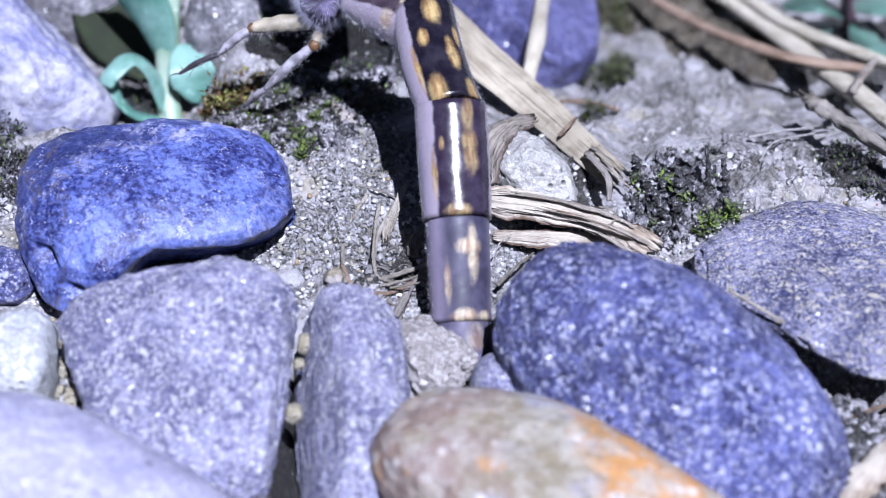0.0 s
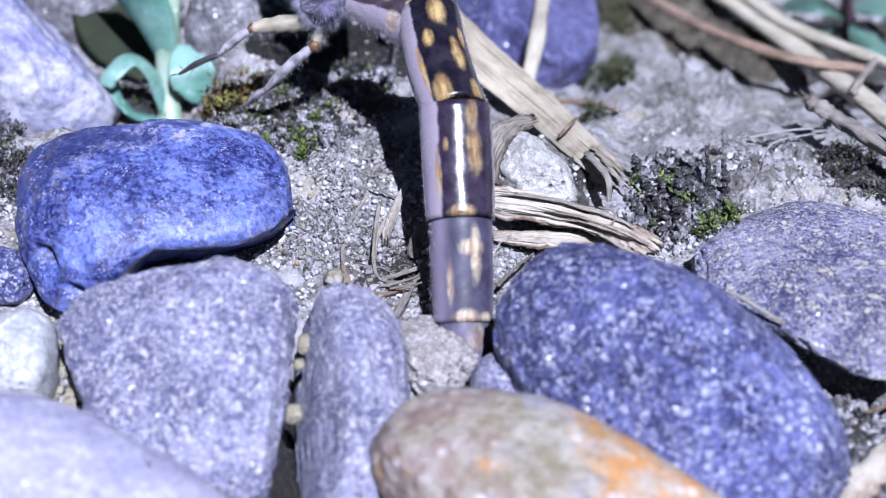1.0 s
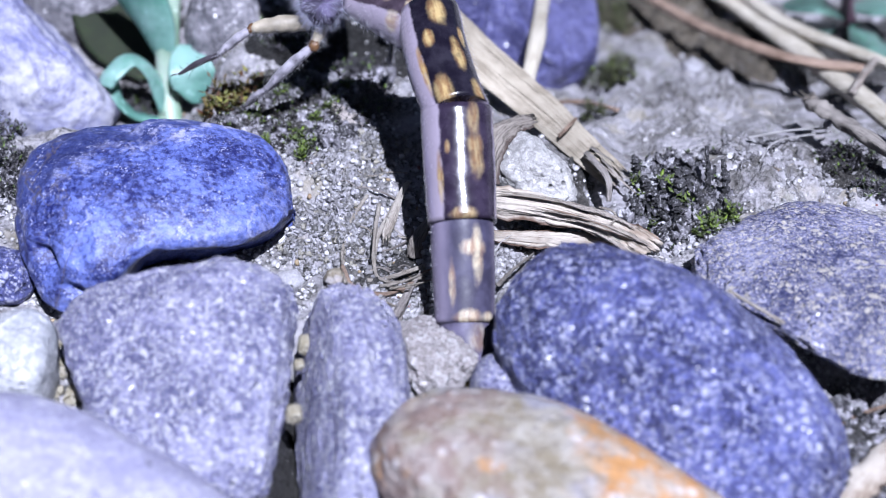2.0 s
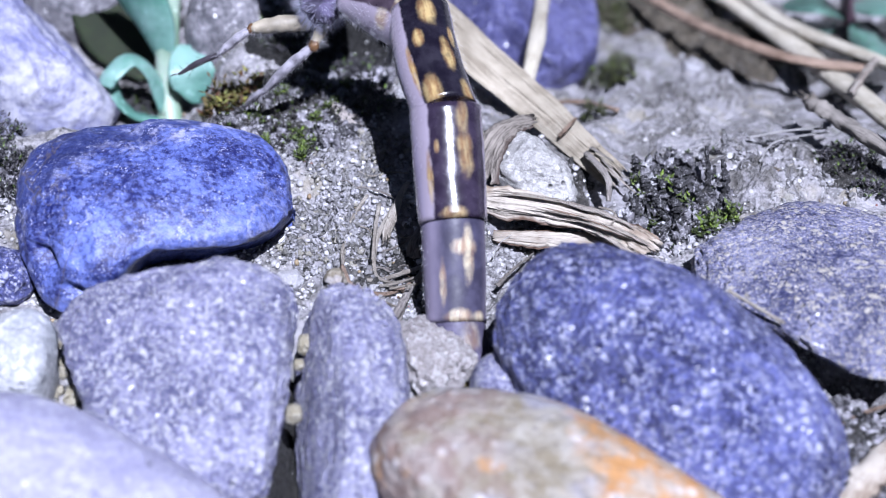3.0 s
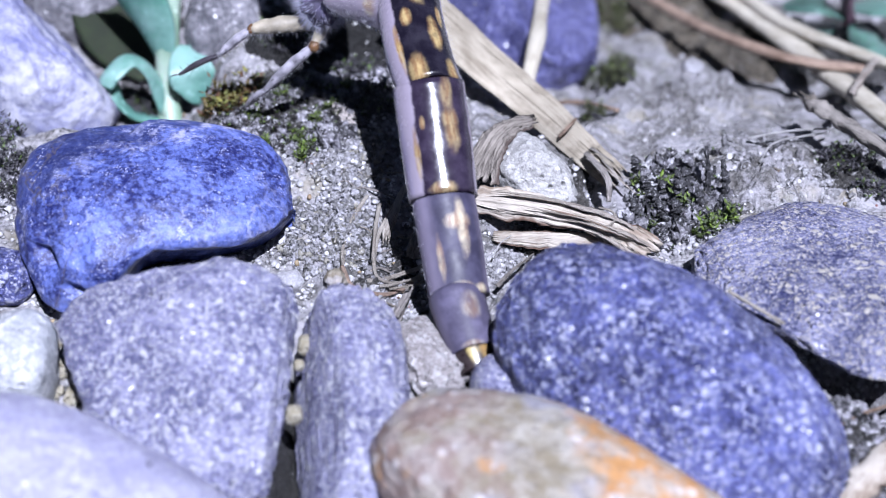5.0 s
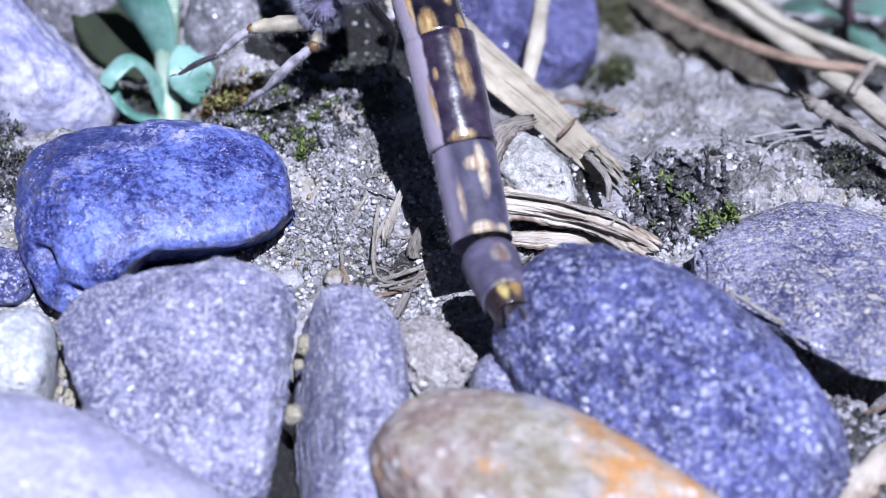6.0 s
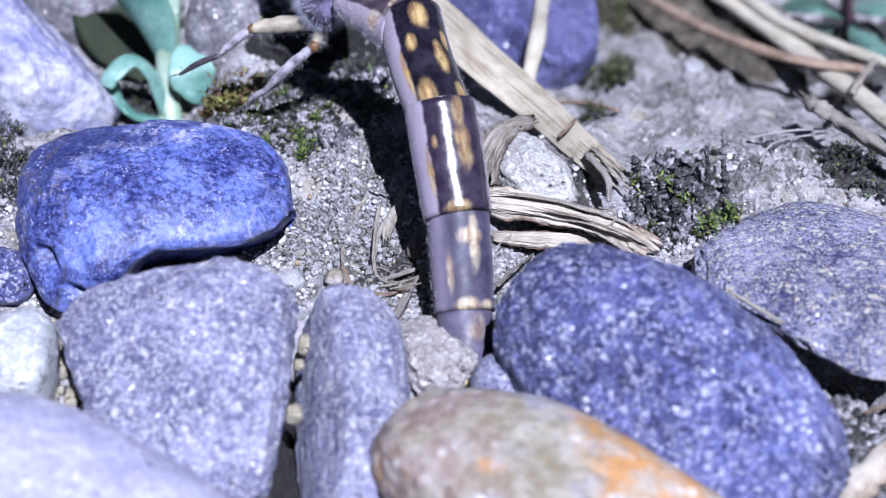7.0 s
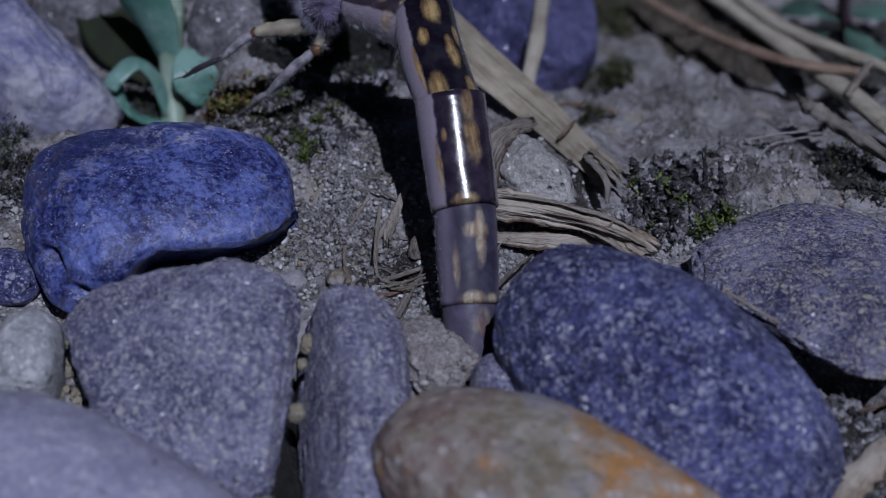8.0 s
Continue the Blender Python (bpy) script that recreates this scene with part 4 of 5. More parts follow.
for k in range(11):
    path = curve_points(WOOD, 40)
    start = splinter_dice.randint(1, 24)
    off, slide = splinter_dice.uniform(-0.85, 0.75), splinter_dice.uniform(-0.3, 0.3)
    line = []
    for i in range(6):
        p = path[min(39, start + i * 3)]
        across_way = Vector((0.27, 0.82, 0.5))
        reach = off + slide * i / 5
        line.append(p + across_way * reach + Vector((0, -0.5, 0.85)) * (0.62 - 0.75 * reach * reach + splinter_dice.uniform(-0.04, 0.06)))
    thick = splinter_dice.uniform(0.12, 0.3)
    v, f, u = sweep(line, lambda s, w=thick: w * (0.06 + 1.2 * math.sin(s * 3.1)), lambda s, w=thick: w * (0.05 + 0.5 * math.sin(s * 3.1)), 26, 7, rough=0.8, seed=90 + k, twist=splinter_dice.uniform(-0.5, 0.5))
    link_mesh("splinter", v, f, splinter_dice.choice((PEEL, BARK, PEEL, PEEL, STRAW_BROWN)), line[0], wood, uvs=u)
peel("wood_fragment", "thin pale wood splinter with a brown slot behind", [(2.86, 0.68, 0.50), (5.67, -0.03, 0.80), (8.86, -0.55, 0.80), (11.70, -1.58, 0.30)], lambda s: 0.5 + 0.9 * math.sin(0.3 + s * 2.4), 0.7, PEEL, "wood", 10, 0.25, 0.12, 0.1)
blade("wood_splinter", "thin pale curled fibre on weathered wood", [(9.23, -1.06, 2.40), (9.74, -0.43, 2.60), (9.53, 0.26, 2.60), (8.87, 0.85, 2.40)], 0.16, 0.12, FIBRE, category="fibre", seed=61)
peel("curled_leaf", "curled dry grey leaf scrap", [(1.80, 5.13, 1.20), (2.82, 7.09, 2.60), (4.08, 8.11, 3.20), (5.62, 8.71, 3.20)], lambda s: 3.3 - 2.2 * s, 1.0, PEEL_GREY, "leaf", 11, 0.12, 0.16, 0.2, lean=(-0.45, -0.3, 0.8))
blade("curled_leaf", "curled brown leaf scrap with a hollow", [(2.91, 6.72, 0.80), (4.08, 7.24, 2.00), (4.95, 8.57, 2.60)], lambda s: 1.2 - 0.8 * s, 0.14, STRAW_BROWN, category="leaf", curl=-0.5, rough=0.4, seed=33)
blade("curled_leaf", "narrow curled dry leaf end", [(8.68, 7.63, 1.40), (9.68, 5.03, 1.60), (9.73, 3.60, 0.80)], lambda s: 0.6 - 0.3 * s, 0.15, LITTER, category="leaf", rough=0.3, curl=0.3, seed=12)
blade("leaf_scrap", "small pale dry leaf scrap on moss", [(-6.85, 13.50, 1.15), (-5.91, 12.14, 1.22), (-4.85, 11.16, 0.62)], lambda s: 0.4 + 1.0 * math.sin(s * 3.1), 0.12, LITTER, category="leaf", curl=0.2, seed=13)
stone("soil_lump", "pale crumbly lump of soil beside the burrow", (-0.6, -9.9, 0.50), (1.9, 2.6, 1.3), SOIL_PALE, category="soil", turn=(0, 4, 30), power=2.6, lumps=0.22, rough=0.05, seed=18, level=6)
blade("leaf_scrap", "thin dry splinter lying by the burrow", [(-2.84, -8.88, 0.85), (-1.34, -7.73, 0.27), (0.34, -6.57, 0.00)], 0.38, 0.25, LITTER, category="leaf", rough=0.3, seed=15)
blade("leaf_scrap", "upright dry leaf scrap beside the burrow", [(-2.87, -7.73, 0.26), (-2.46, -5.43, -0.07), (-1.96, -3.57, -0.06)], lambda s: 0.9 - 0.5 * s, 0.15, LITTER, category="leaf", curl=0.3, rough=0.3, seed=16)
blade("dry_twig", "tiny brown spike on the dry grass blade", [(7.05, 9.12, 1.60), (7.47, 9.09, 2.20), (8.06, 9.60, 2.60)], lambda s: 0.4 - 0.25 * s, 0.22, STRAW_BROWN, category="twig", rough=0.3, seed=34)
fibre_dice = random.Random(77)
for k in range(26):
    cx, cy, spread = fibre_dice.choice(((-3.87, 0.58, 0.00), (-2.67, -2.53, 0.00), (-4.87, 6.10, 0.00), (3.92, 0.05, 0.00), (-1.38, -4.53, 0.00), (20.99, 7.25, 0.00)))[0:2] + (1.5,)
    x, y = cx + fibre_dice.uniform(-1, 1) * spread, cy + fibre_dice.uniform(-1, 1) * spread * 1.3
    a, size = fibre_dice.uniform(0, 3.14), fibre_dice.uniform(0.7, 1.8)
    way, bow = Vector((math.cos(a), math.sin(a), 0)) * size, Vector((-math.sin(a), math.cos(a), 0)) * fibre_dice.uniform(-0.5, 0.5)
    mid = Vector((x, y, 0))
    line = [on_ground(*(mid - way).xy, 0.12), on_ground(*(mid - way * 0.3 + bow).xy, 0.3), on_ground(*(mid + way * 0.4 + bow).xy, 0.34), on_ground(*(mid + way).xy, 0.14)]
    width = fibre_dice.uniform(0.05, 0.2)
    blade("litter_fibre", "short pale dried plant fibre on soil", line, lambda s, w=width: w * (1 - 0.5 * s), width * 0.6, fibre_dice.choice((FIBRE, LITTER, STRAW_BROWN, FIBRE)), category="fibre", group="litter fibres", rough=0.5, seed=50 + k, count=18, sides=7)
blade("root_fibre", "pale curved root fibre on soil", [(-5.41, -3.69, 0.53), (-5.72, -0.22, 0.21), (-5.23, 2.44, 0.43), (-4.45, 4.20, 0.77)], 0.24, 0.2, FIBRE, category="fibre", rough=0.3, seed=17)
blade("root_fibre", "brown looped root fibre on soil", [(-5.67, -2.08, 0.46), (-4.99, -3.89, 0.49), (-3.26, -4.40, 0.30), (-1.56, -2.53, -0.41)], 0.26, 0.22, STRAW_BROWN, category="fibre", rough=0.3, seed=18)
blade("root_fibre", "pale frayed grass fibre on soil", [(-3.93, -2.69, 0.53), (-3.76, 0.46, 0.51), (-2.77, 3.31, 0.81), (-2.09, 5.78, 0.56)], 0.3, 0.15, FIBRE, category="fibre", rough=0.6, seed=19)
blade("root_fibre", "pale bent grass fibre on soil", [(-4.22, -3.44, 0.53), (-2.97, -2.98, 0.36), (-1.09, -1.65, 0.11)], 0.3, 0.2, FIBRE, category="fibre", rough=0.4, seed=20)
peel("leaf_scrap", "pale frayed twisted strip on soil", [(-2.31, 3.9, 1.6), (-2.75, 2.23, 1.2), (-3.18, 0.87, 0.8), (-3.29, -0.06, 0.4)], lambda s: 0.3 + 0.3 * math.sin(s * 3), 0.5, FIBRE, "leaf", 71, 0.1, 0.08, 0.4, across=14, along=30)
blade("root_fibre", "long pale root bent along the soil", [(-3.69, 3.19, 0.9), (-3.88, 0.61, 1.0), (-3.92, -1.62, 0.9), (-3.65, -3.3, 0.7), (-2.64, -3.73, 0.6), (-1.01, -3.15, 0.5)], lambda s: 0.24 - 0.1 * s, 0.16, FIBRE, category="fibre", rough=0.7, seed=72)
peel("curled_leaf", "small scrolled pale leaf beside the burrow", [(-1.8, -1.11, 0.3), (-1.66, -0.7, 1.0), (-1.25, 0.09, 1.4), (-0.72, 1.42, 1.2)], lambda s: 1.5 - 0.5 * s, 1.3, PEEL_GREY, "leaf", 73, 0.1, 0.08, 0.15, lean=(-0.5, -0.3, 0.8), across=20, along=30)
for line, width, paint in (([(-3.51, -4.03, 0.6), (-2.16, -3.88, 0.8), (-0.82, -2.77, 0.6)], 0.34, FIBRE), ([(-2.95, -4.15, 0.5), (-1.69, -4.17, 0.8), (-0.75, -3.63, 0.6)], 0.28, STRAW),
                           ([(-2.52, -6.59, 0.5), (-1.93, -5.14, 0.7), (-1.14, -2.14, 0.5)], 0.4, LITTER), ([(-2.54, -8.36, 1.0), (-1.33, -7.99, 1.2), (0.06, -7.28, 1.0)], 0.3, STRAW),
                           ([(3.01, -4.03, 0.6), (3.98, -2.89, 0.9), (5.16, -1.0, 0.5)], 0.45, BARK_DARK), ([(2.8, -1.75, 0.8), (3.23, -0.97, 1.2), (3.9, 0.08, 1.0)], 0.16, FIBRE_WHITE), ([(3.35, -6.59, 0.5), (4.55, -4.77, 0.8), (5.27, -2.26, 0.6)], 0.4, LITTER)):
    blade("litter_splinter", "thin dried splinter lying beside the burrow", line, lambda s, w=width: 0.62 * w * (1.1 - 0.8 * s), width * 0.35, paint, category="splinter", group="litter splinters", rough=0.7, seed=round(line[0][0] * 10) % 50, count=22, sides=8)
blade("grass_fibre", "thin white dry grass fibre over soil", [(18.45, 8.72, 1.76), (21.08, 9.32, 1.88), (24.05, 11.04, 0.87)], 0.16, 0.14, FIBRE_WHITE, category="fibre", seed=21)
blade("grass_fibre", "thin white bent grass fibre over soil", [(18.87, 6.55, 1.54), (20.15, 8.59, 1.56), (23.85, 10.84, 0.75)], 0.13, 0.12, FIBRE_WHITE, category="fibre", seed=22)


# ---- seedling and other plants ----
def leaf_blade(parent, points, width, material=None, **more):
    v, f, u = sweep(points, width, 0.22, sides=12, **more)
    link_mesh("leaf", v, f, material or LEAF, points[0], parent, uvs=u)


seedling = tagged(holder("seedling", (-18.59, 21.68, -6.36)), "blue-green seedling with smooth leaves behind the blue stone", "plant")
v, f, u = sweep([(-18.59, 21.68, -6.36), (-18.75, 23.46, -4.08), (-18.68, 24.74, -0.82), (-18.31, 26.69, 3.30)], 1.7, 1.3, 24, 10)
link_mesh("stem", v, f, LEAF_STEM, (-18.59, 21.68, -6.36), seedling, uvs=u)
leaf_blade(seedling, [(-18.79, 23.75, -2.90), (-19.60, 24.35, 0.31), (-21.07, 25.11, 2.91), (-22.59, 25.62, 5.18)], lambda s: 1.0 + 3.0 * math.sin(s * 2.6), curl=0.12, side_way=(0.8, -0.3, 0.4))
leaf_blade(seedling, [(-18.75, 22.15, -5.75), (-19.60, 22.67, -2.66), (-20.89, 22.48, -1.28), (-22.16, 21.40, -1.84), (-22.54, 20.89, -2.50)], lambda s: 0.9 + 0.9 * math.sin(s * 2.9), curl=0.1)
leaf_blade(seedling, [(-18.67, 21.92, -6.06), (-20.83, 21.44, -5.04), (-21.99, 21.43, -3.44), (-22.56, 22.25, -2.39)], lambda s: 0.7 + 0.7 * math.sin(s * 2.9), curl=0.1)
leaf_blade(seedling, [(-17.84, 24.27, -1.42), (-17.06, 22.48, -2.09), (-16.63, 21.95, -3.10), (-16.55, 21.45, -4.22)], lambda s: 0.4 + 2.9 * max(0.0, math.sin(s * 3.1)) ** 0.7, curl=0.06, side_way=(1, 0, 0.1))

# Near-black green leaf: the shaded hollow behind the seedling put into its colour.
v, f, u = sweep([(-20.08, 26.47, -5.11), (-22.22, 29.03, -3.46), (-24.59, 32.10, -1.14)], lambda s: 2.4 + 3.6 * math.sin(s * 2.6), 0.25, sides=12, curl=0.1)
link_mesh("leaf", v, f, LEAF_SHADE, (-20.08, 26.47, -5.11), seedling, uvs=u, label="dark green leaf, shade behind the seedling put into its colour")

corner_plant = tagged(holder("corner_plant", (27.86, 28.50, 0.50)), "blurred blue-green leaves with a purple stem", "plant")
v, f, u = sweep([(27.32, 21.89, 0.50), (26.14, 20.72, 3.78), (25.87, 19.66, 7.29)], 0.9, 0.9, 14, 8)
link_mesh("stem", v, f, LEAF_PURPLE, (27.86, 28.50, 0.50), corner_plant, uvs=u, label="purple stem")
for a, b, c in (((26.36, 21.13, 2.69), (24.32, 20.95, 4.07), (21.95, 20.72, 3.78)), ((26.72, 20.91, 2.40), (27.61, 19.37, 2.06), (29.07, 18.92, 1.48)), ((26.36, 21.59, 3.27), (27.97, 20.83, 3.93), (29.56, 19.63, 4.01)), ((25.82, 21.77, 1.87), (23.78, 20.79, 2.25), (22.67, 21.13, 2.69))):
    leaf_blade(corner_plant, [a, b, c], lambda s: 0.6 + 2.0 * math.sin(s * 3.0), LEAF_DULL, curl=0.1)


def moss_patch(name, label, spots, shoots, height, material, leaf=0.32, category="moss", seed=0):
    """Many small leafy shoots over round patches of (x, y, radius) millimetres."""
    rng = random.Random(seed)
    verts, faces = [], []
    weights = [r * r for _, _, r in spots]
    for _ in range(shoots):
        cx, cy, rad = rng.choices(spots, weights)[0]
        a, q = rng.uniform(0, 6.283), rad * math.sqrt(rng.random())
        x, y = cx + math.cos(a) * q, cy + math.sin(a) * q * 0.9
        tall = height * rng.uniform(0.25, 1.1) * (1.1 - 0.7 * (q / rad) ** 2)
        foot = Vector(on_ground(x, y, 0.15))
        lean = Vector((rng.uniform(-0.45, 0.45), rng.uniform(-0.5, 0.3), 1)).normalized()
        count = rng.randint(6, 11)
        for i in range(count):
            f = (i + 0.6) / count
            spin = i * 2.4 + a
            out = Vector((math.cos(spin), math.sin(spin), rng.uniform(0.1, 0.9))).normalized()
            base = foot + lean * tall * f
            across = out.cross(lean).normalized()
            size = leaf * rng.uniform(0.6, 1.25)
            k = len(verts)
            verts += [base, base + out * size * 0.5 + across * size * 0.24, base + out * size + lean * size * 0.2, base + out * size * 0.5 - across * size * 0.24, base + out * size * 0.5 - lean * size * 0.14]
            faces += [(k, k + 1, k + 4), (k + 1, k + 2, k + 4), (k + 2, k + 3, k + 4), (k + 3, k, k + 4), (k, k + 3, k + 2, k + 1)]
    return tagged(link_mesh(name, verts, faces, material, (spots[0][0], spots[0][1], 0), smooth=False), label, category, kind="stuff")


def spot(p, r):
    return (p[0], p[1], r)


def crust_mat(name, label, center, half, seed, thick=0.45, step=0.16, material=None, cover=1.3, cracks=0.0):
    """A ragged mat of dark crust breaking through soil in patches; some imitate shade."""
    nx, ny = int(2 * half[0] / step), int(2 * half[1] / step)
    verts, faces = [], []
    for j in range(ny + 1):
        for i in range(nx + 1):
            u, w = 2 * i / nx - 1, 2 * j / ny - 1
            x, y = center[0] + u * half[0], center[1] + w * half[1]
            v = Vector((x * 0.5, y * 0.5, seed * 3.7))
            rise = cover - 2.2 * (u * u + w * w) + 1.5 * noise.fractal(v, 0.8, 2.0, 3)
            z = ground_z(x, y) + min(thick, 0.3 * rise) + 0.3 * noise.fractal(v * 3.5, 0.6, 2.1, 4) * min(1.0, max(0.0, rise))
            if cracks:
                near = noise.voronoi(Vector((x * 0.42, y * 0.42, seed)) + 0.5 * noise.noise_vector(v * 2))[0]
                z -= cracks * math.exp(-((near[1] - near[0]) / 0.09) ** 2) * min(1.0, max(0.0, rise + 0.4))
            verts.append((x, y, z))
    w = nx + 1
    for j in range(ny):
        for i in range(nx):
            faces.append((j * w + i, j * w + i + 1, (j + 1) * w + i + 1, (j + 1) * w + i))
    return tagged(link_mesh(name, verts, faces, material or CRUST, (center[0], center[1], 0)), label, "crust", kind="stuff")


# Colours real mossy crust and also the dark sheets that imitate shade.
CRUST = stone_material("dark_moss_or_shade_crust", (0.008, 0.008, 0.008), (0.13, 0.12, 0.11), (0.62, 0.61, 0.62), 0.55, 2300, 0.75, 0.0001)
# Brown soil, darkened to carry the shade under the straws.
BROWN = stone_material("brown_soil_with_shade", (0.03, 0.023, 0.015), (0.24, 0.2, 0.14), (0.45, 0.41, 0.33), 0.5, 1600, 0.8, 0.0001)
# Near-black soil colour that imitates shade, for the gaps and behind the moss.
SHADE_SOIL = stone_material("black_shade_soil", (0.003, 0.003, 0.003), (0.035, 0.032, 0.03), (0.12, 0.12, 0.12), 0.2, 2000, 0.7, 0.0001)
crust_mat("moss_or_shade_crust", "dark mossy crust with crumbs on soil", (-9.94, 13.95, 0.00), (5.2, 4.8), 1, 0.5, 0.14, None, 1.0)
# Dark sheet imitates the shade under the raised grass blade.
crust_mat("moss_or_shade_crust", "dark sheet standing in for shade in the hollow under the grass blade", (8.08, 6.79, 0.00), (1.3, 1.7), 16, 0.3, 0.12)
# Two near-black sheets paint the shade behind the moss.
crust_mat("moss_or_shade_crust", "near-black soil sheet standing in for shade behind the moss", (-4.79, 20.59, 0.00), (3.4, 4.6), 17, 0.4, 0.16, SHADE_SOIL, 2.0)
crust_mat("moss_or_shade_crust", "near-black soil sheet standing in for body shade behind moss", (-8.06, 22.69, 0.00), (5.0, 5.0), 2, 0.45, 0.16, SHADE_SOIL, 2.2)
crust_mat("moss_or_shade_crust", "blackish crust with lichen crumbs", (14.07, 4.40, 0.00), (3.4, 3.2), 3, 0.5, 0.14, None, 1.2)
crust_mat("moss_or_shade_crust", "dark crust beside the marbled stone", (-26.54, 7.25, 0.00), (3.0, 4.0), 4, 0.4, 0.16, None, 0.6)
# The straws' shade is put into these two sheets' colour.
crust_mat("moss_or_shade_crust", "brown crust under straws, their shade put into its colour", (14.64, 25.96, 0.00), (6.0, 4.2), 5, 0.5, 0.16, BROWN, 2.2)
crust_mat("moss_or_shade_crust", "dark sheet standing in for the shaded gaps under crossing straws", (26.50, 19.90, 0.00), (6.5, 5.5), 6)
crust_mat("moss_or_shade_crust", "small dark crust under a stick", (24.49, 7.83, 0.00), (2.8, 2.4), 7)
# Dark sheet imitates the shaded void behind the seedling.
crust_mat("moss_or_shade_crust", "dark soil sheet standing in for shade behind a seedling", (-23.33, 34.79, -7.00), (5.5, 6.0), 8)
crust_mat("soil_crust", "pale cracked soil crust in flakes", (19.47, 6.10, 0.00), (5.0, 4.4), 11, 0.9, 0.1, SOIL, 1.6, 1.0)
crust_mat("soil_crust", "pale lumpy soil crust", (15.96, 14.59, 0.00), (6.0, 5.5), 12, 1.0, 0.16, SOIL, 1.4, 0.7)
crust_mat("moss_or_shade_crust", "dark soil among root fibres", (-3.00, -2.02, 0.00), (2.6, 2.6), 9, 0.25)
crust_mat("moss_or_shade_crust", "dark soil beside the dark stone", (21.71, -16.64, 0.00), (2.6, 3.6), 13, 0.3)
# Two near-black sheets paint the shade deep in the gaps.
crust_mat("moss_or_shade_crust", "near-black soil sheet standing in for shade between stones", (-7.5, -14.78, 0.60), (1.3, 5.6), 14, 0.3, 0.16, SHADE_SOIL, 2.4)
crust_mat("moss_or_shade_crust", "black soil sheet standing in for shade in the gap beside the burrow", (-2.35, -12.4, 0.0), (1.0, 1.4), 22, 0.3, 0.12, SHADE_SOIL)
# Brown ground with the straws' shade put into its colour.
crust_mat("moss_or_shade_crust", "brown crust below the straws, their shade put into its colour", (19.5, 20.5, 0.0), (6.0, 4.0), 21, 0.5, 0.16, BROWN, 1.4)
# Dark backing imitates the shade in the slot beneath the wood.
crust_mat("moss_or_shade_crust", "dark soil sheet standing in for shade under wood", (6.40, 1.11, 0.00), (3.4, 1.6), 10, 0.25)


moss_patch("moss_patch", "dark moss with green tips on soil", [spot((-12.61, 13.95, 0.00), 2.6), spot((-9.35, 13.00, 0.00), 2.4), spot((-7.72, 15.88, 0.00), 1.8), spot((-11.01, 16.54, 0.00), 1.6), spot((-8.47, 9.92, 0.00), 1.5), spot((-6.12, 12.06, 0.00), 1.6)], 260, 1.0, MOSS, leaf=0.26, seed=1)
moss_patch("moss_patch", "fresh green moss tips in dark moss", [(x, y, 0.42) for x, y in ((-11.8, 13.0), (-9.0, 10.9), (-8.55, 8.75), (-10.85, 9.65), (-6.9, 13.4), (-12.75, 15.9), (-13.6, 14.0), (-7.9, 12.4), (-8.4, 9.7), (-10.2, 15.4), (-6.0, 15.6))], 110, 1.0, MOSS_GREEN, leaf=0.34, seed=2)
moss_patch("moss_patch", "reddish and green moss beside the seedling", [spot((-13.95, 14.91, 0.00), 1.3), spot((-12.41, 15.88, 0.00), 0.8)], 80, 2.4, MOSS_RED, leaf=0.5, seed=3)
moss_patch("moss_patch", "blackish crusty moss on soil", [spot((14.12, 6.67, 0.00), 2.8), spot((15.12, 3.28, 0.00), 2.4), spot((12.28, 4.96, 0.00), 1.6), spot((12.98, 1.65, 0.00), 1.5)], 70, 0.9, MOSS_BLACK, leaf=0.3, seed=4)
moss_patch("moss_patch", "fresh green moss tips on blackish crust", [spot((16.65, 2.19, 0.00), 0.6), spot((15.27, 1.65, 0.00), 0.7), spot((11.51, 5.81, 0.00), 0.5), spot((12.49, 3.56, 0.00), 0.6), spot((14.2, 3.4, 0.0), 0.5), spot((13.2, 5.9, 0.0), 0.4)], 46, 1.5, MOSS_GREEN, leaf=0.42, seed=5)
moss_patch("moss_patch", "olive moss tufts on soil beside slate", [spot((11.38, 23.41, 0.00), 1.5), spot((10.77, 17.20, 0.00), 1.7), spot((9.40, 12.68, 0.00), 0.9)], 130, 1.5, MOSS_OLIVE, seed=6)
moss_patch("moss_patch", "dark moss at the foot of the marbled stone", [spot((-26.31, 7.83, 0.00), 1.8), spot((-25.53, 4.40, 0.00), 1.3), spot((-27.48, 11.44, 0.00), 1.6)], 130, 1.5, MOSS_BLACK, seed=7)
moss_patch("moss_patch", "small dark moss tufts under a stick", [spot((24.59, 8.42, 0.00), 1.8), spot((25.63, 5.52, 0.00), 1.2)], 120, 1.2, MOSS_BLACK, seed=8)
# Blackish moss added to deepen the shade on the pale soil.
moss_patch("moss_patch", "blackish green moss deepening the shade behind a seedling", [spot((-20.58, 23.41, 0.00), 2.4), spot((-9.94, 22.69, 0.00), 2.6), spot((-6.07, 19.90, 0.00), 2.4), spot((-4.42, 13.95, 0.00), 1.6)], 420, 1.5, MOSS_BLACK, seed=9)


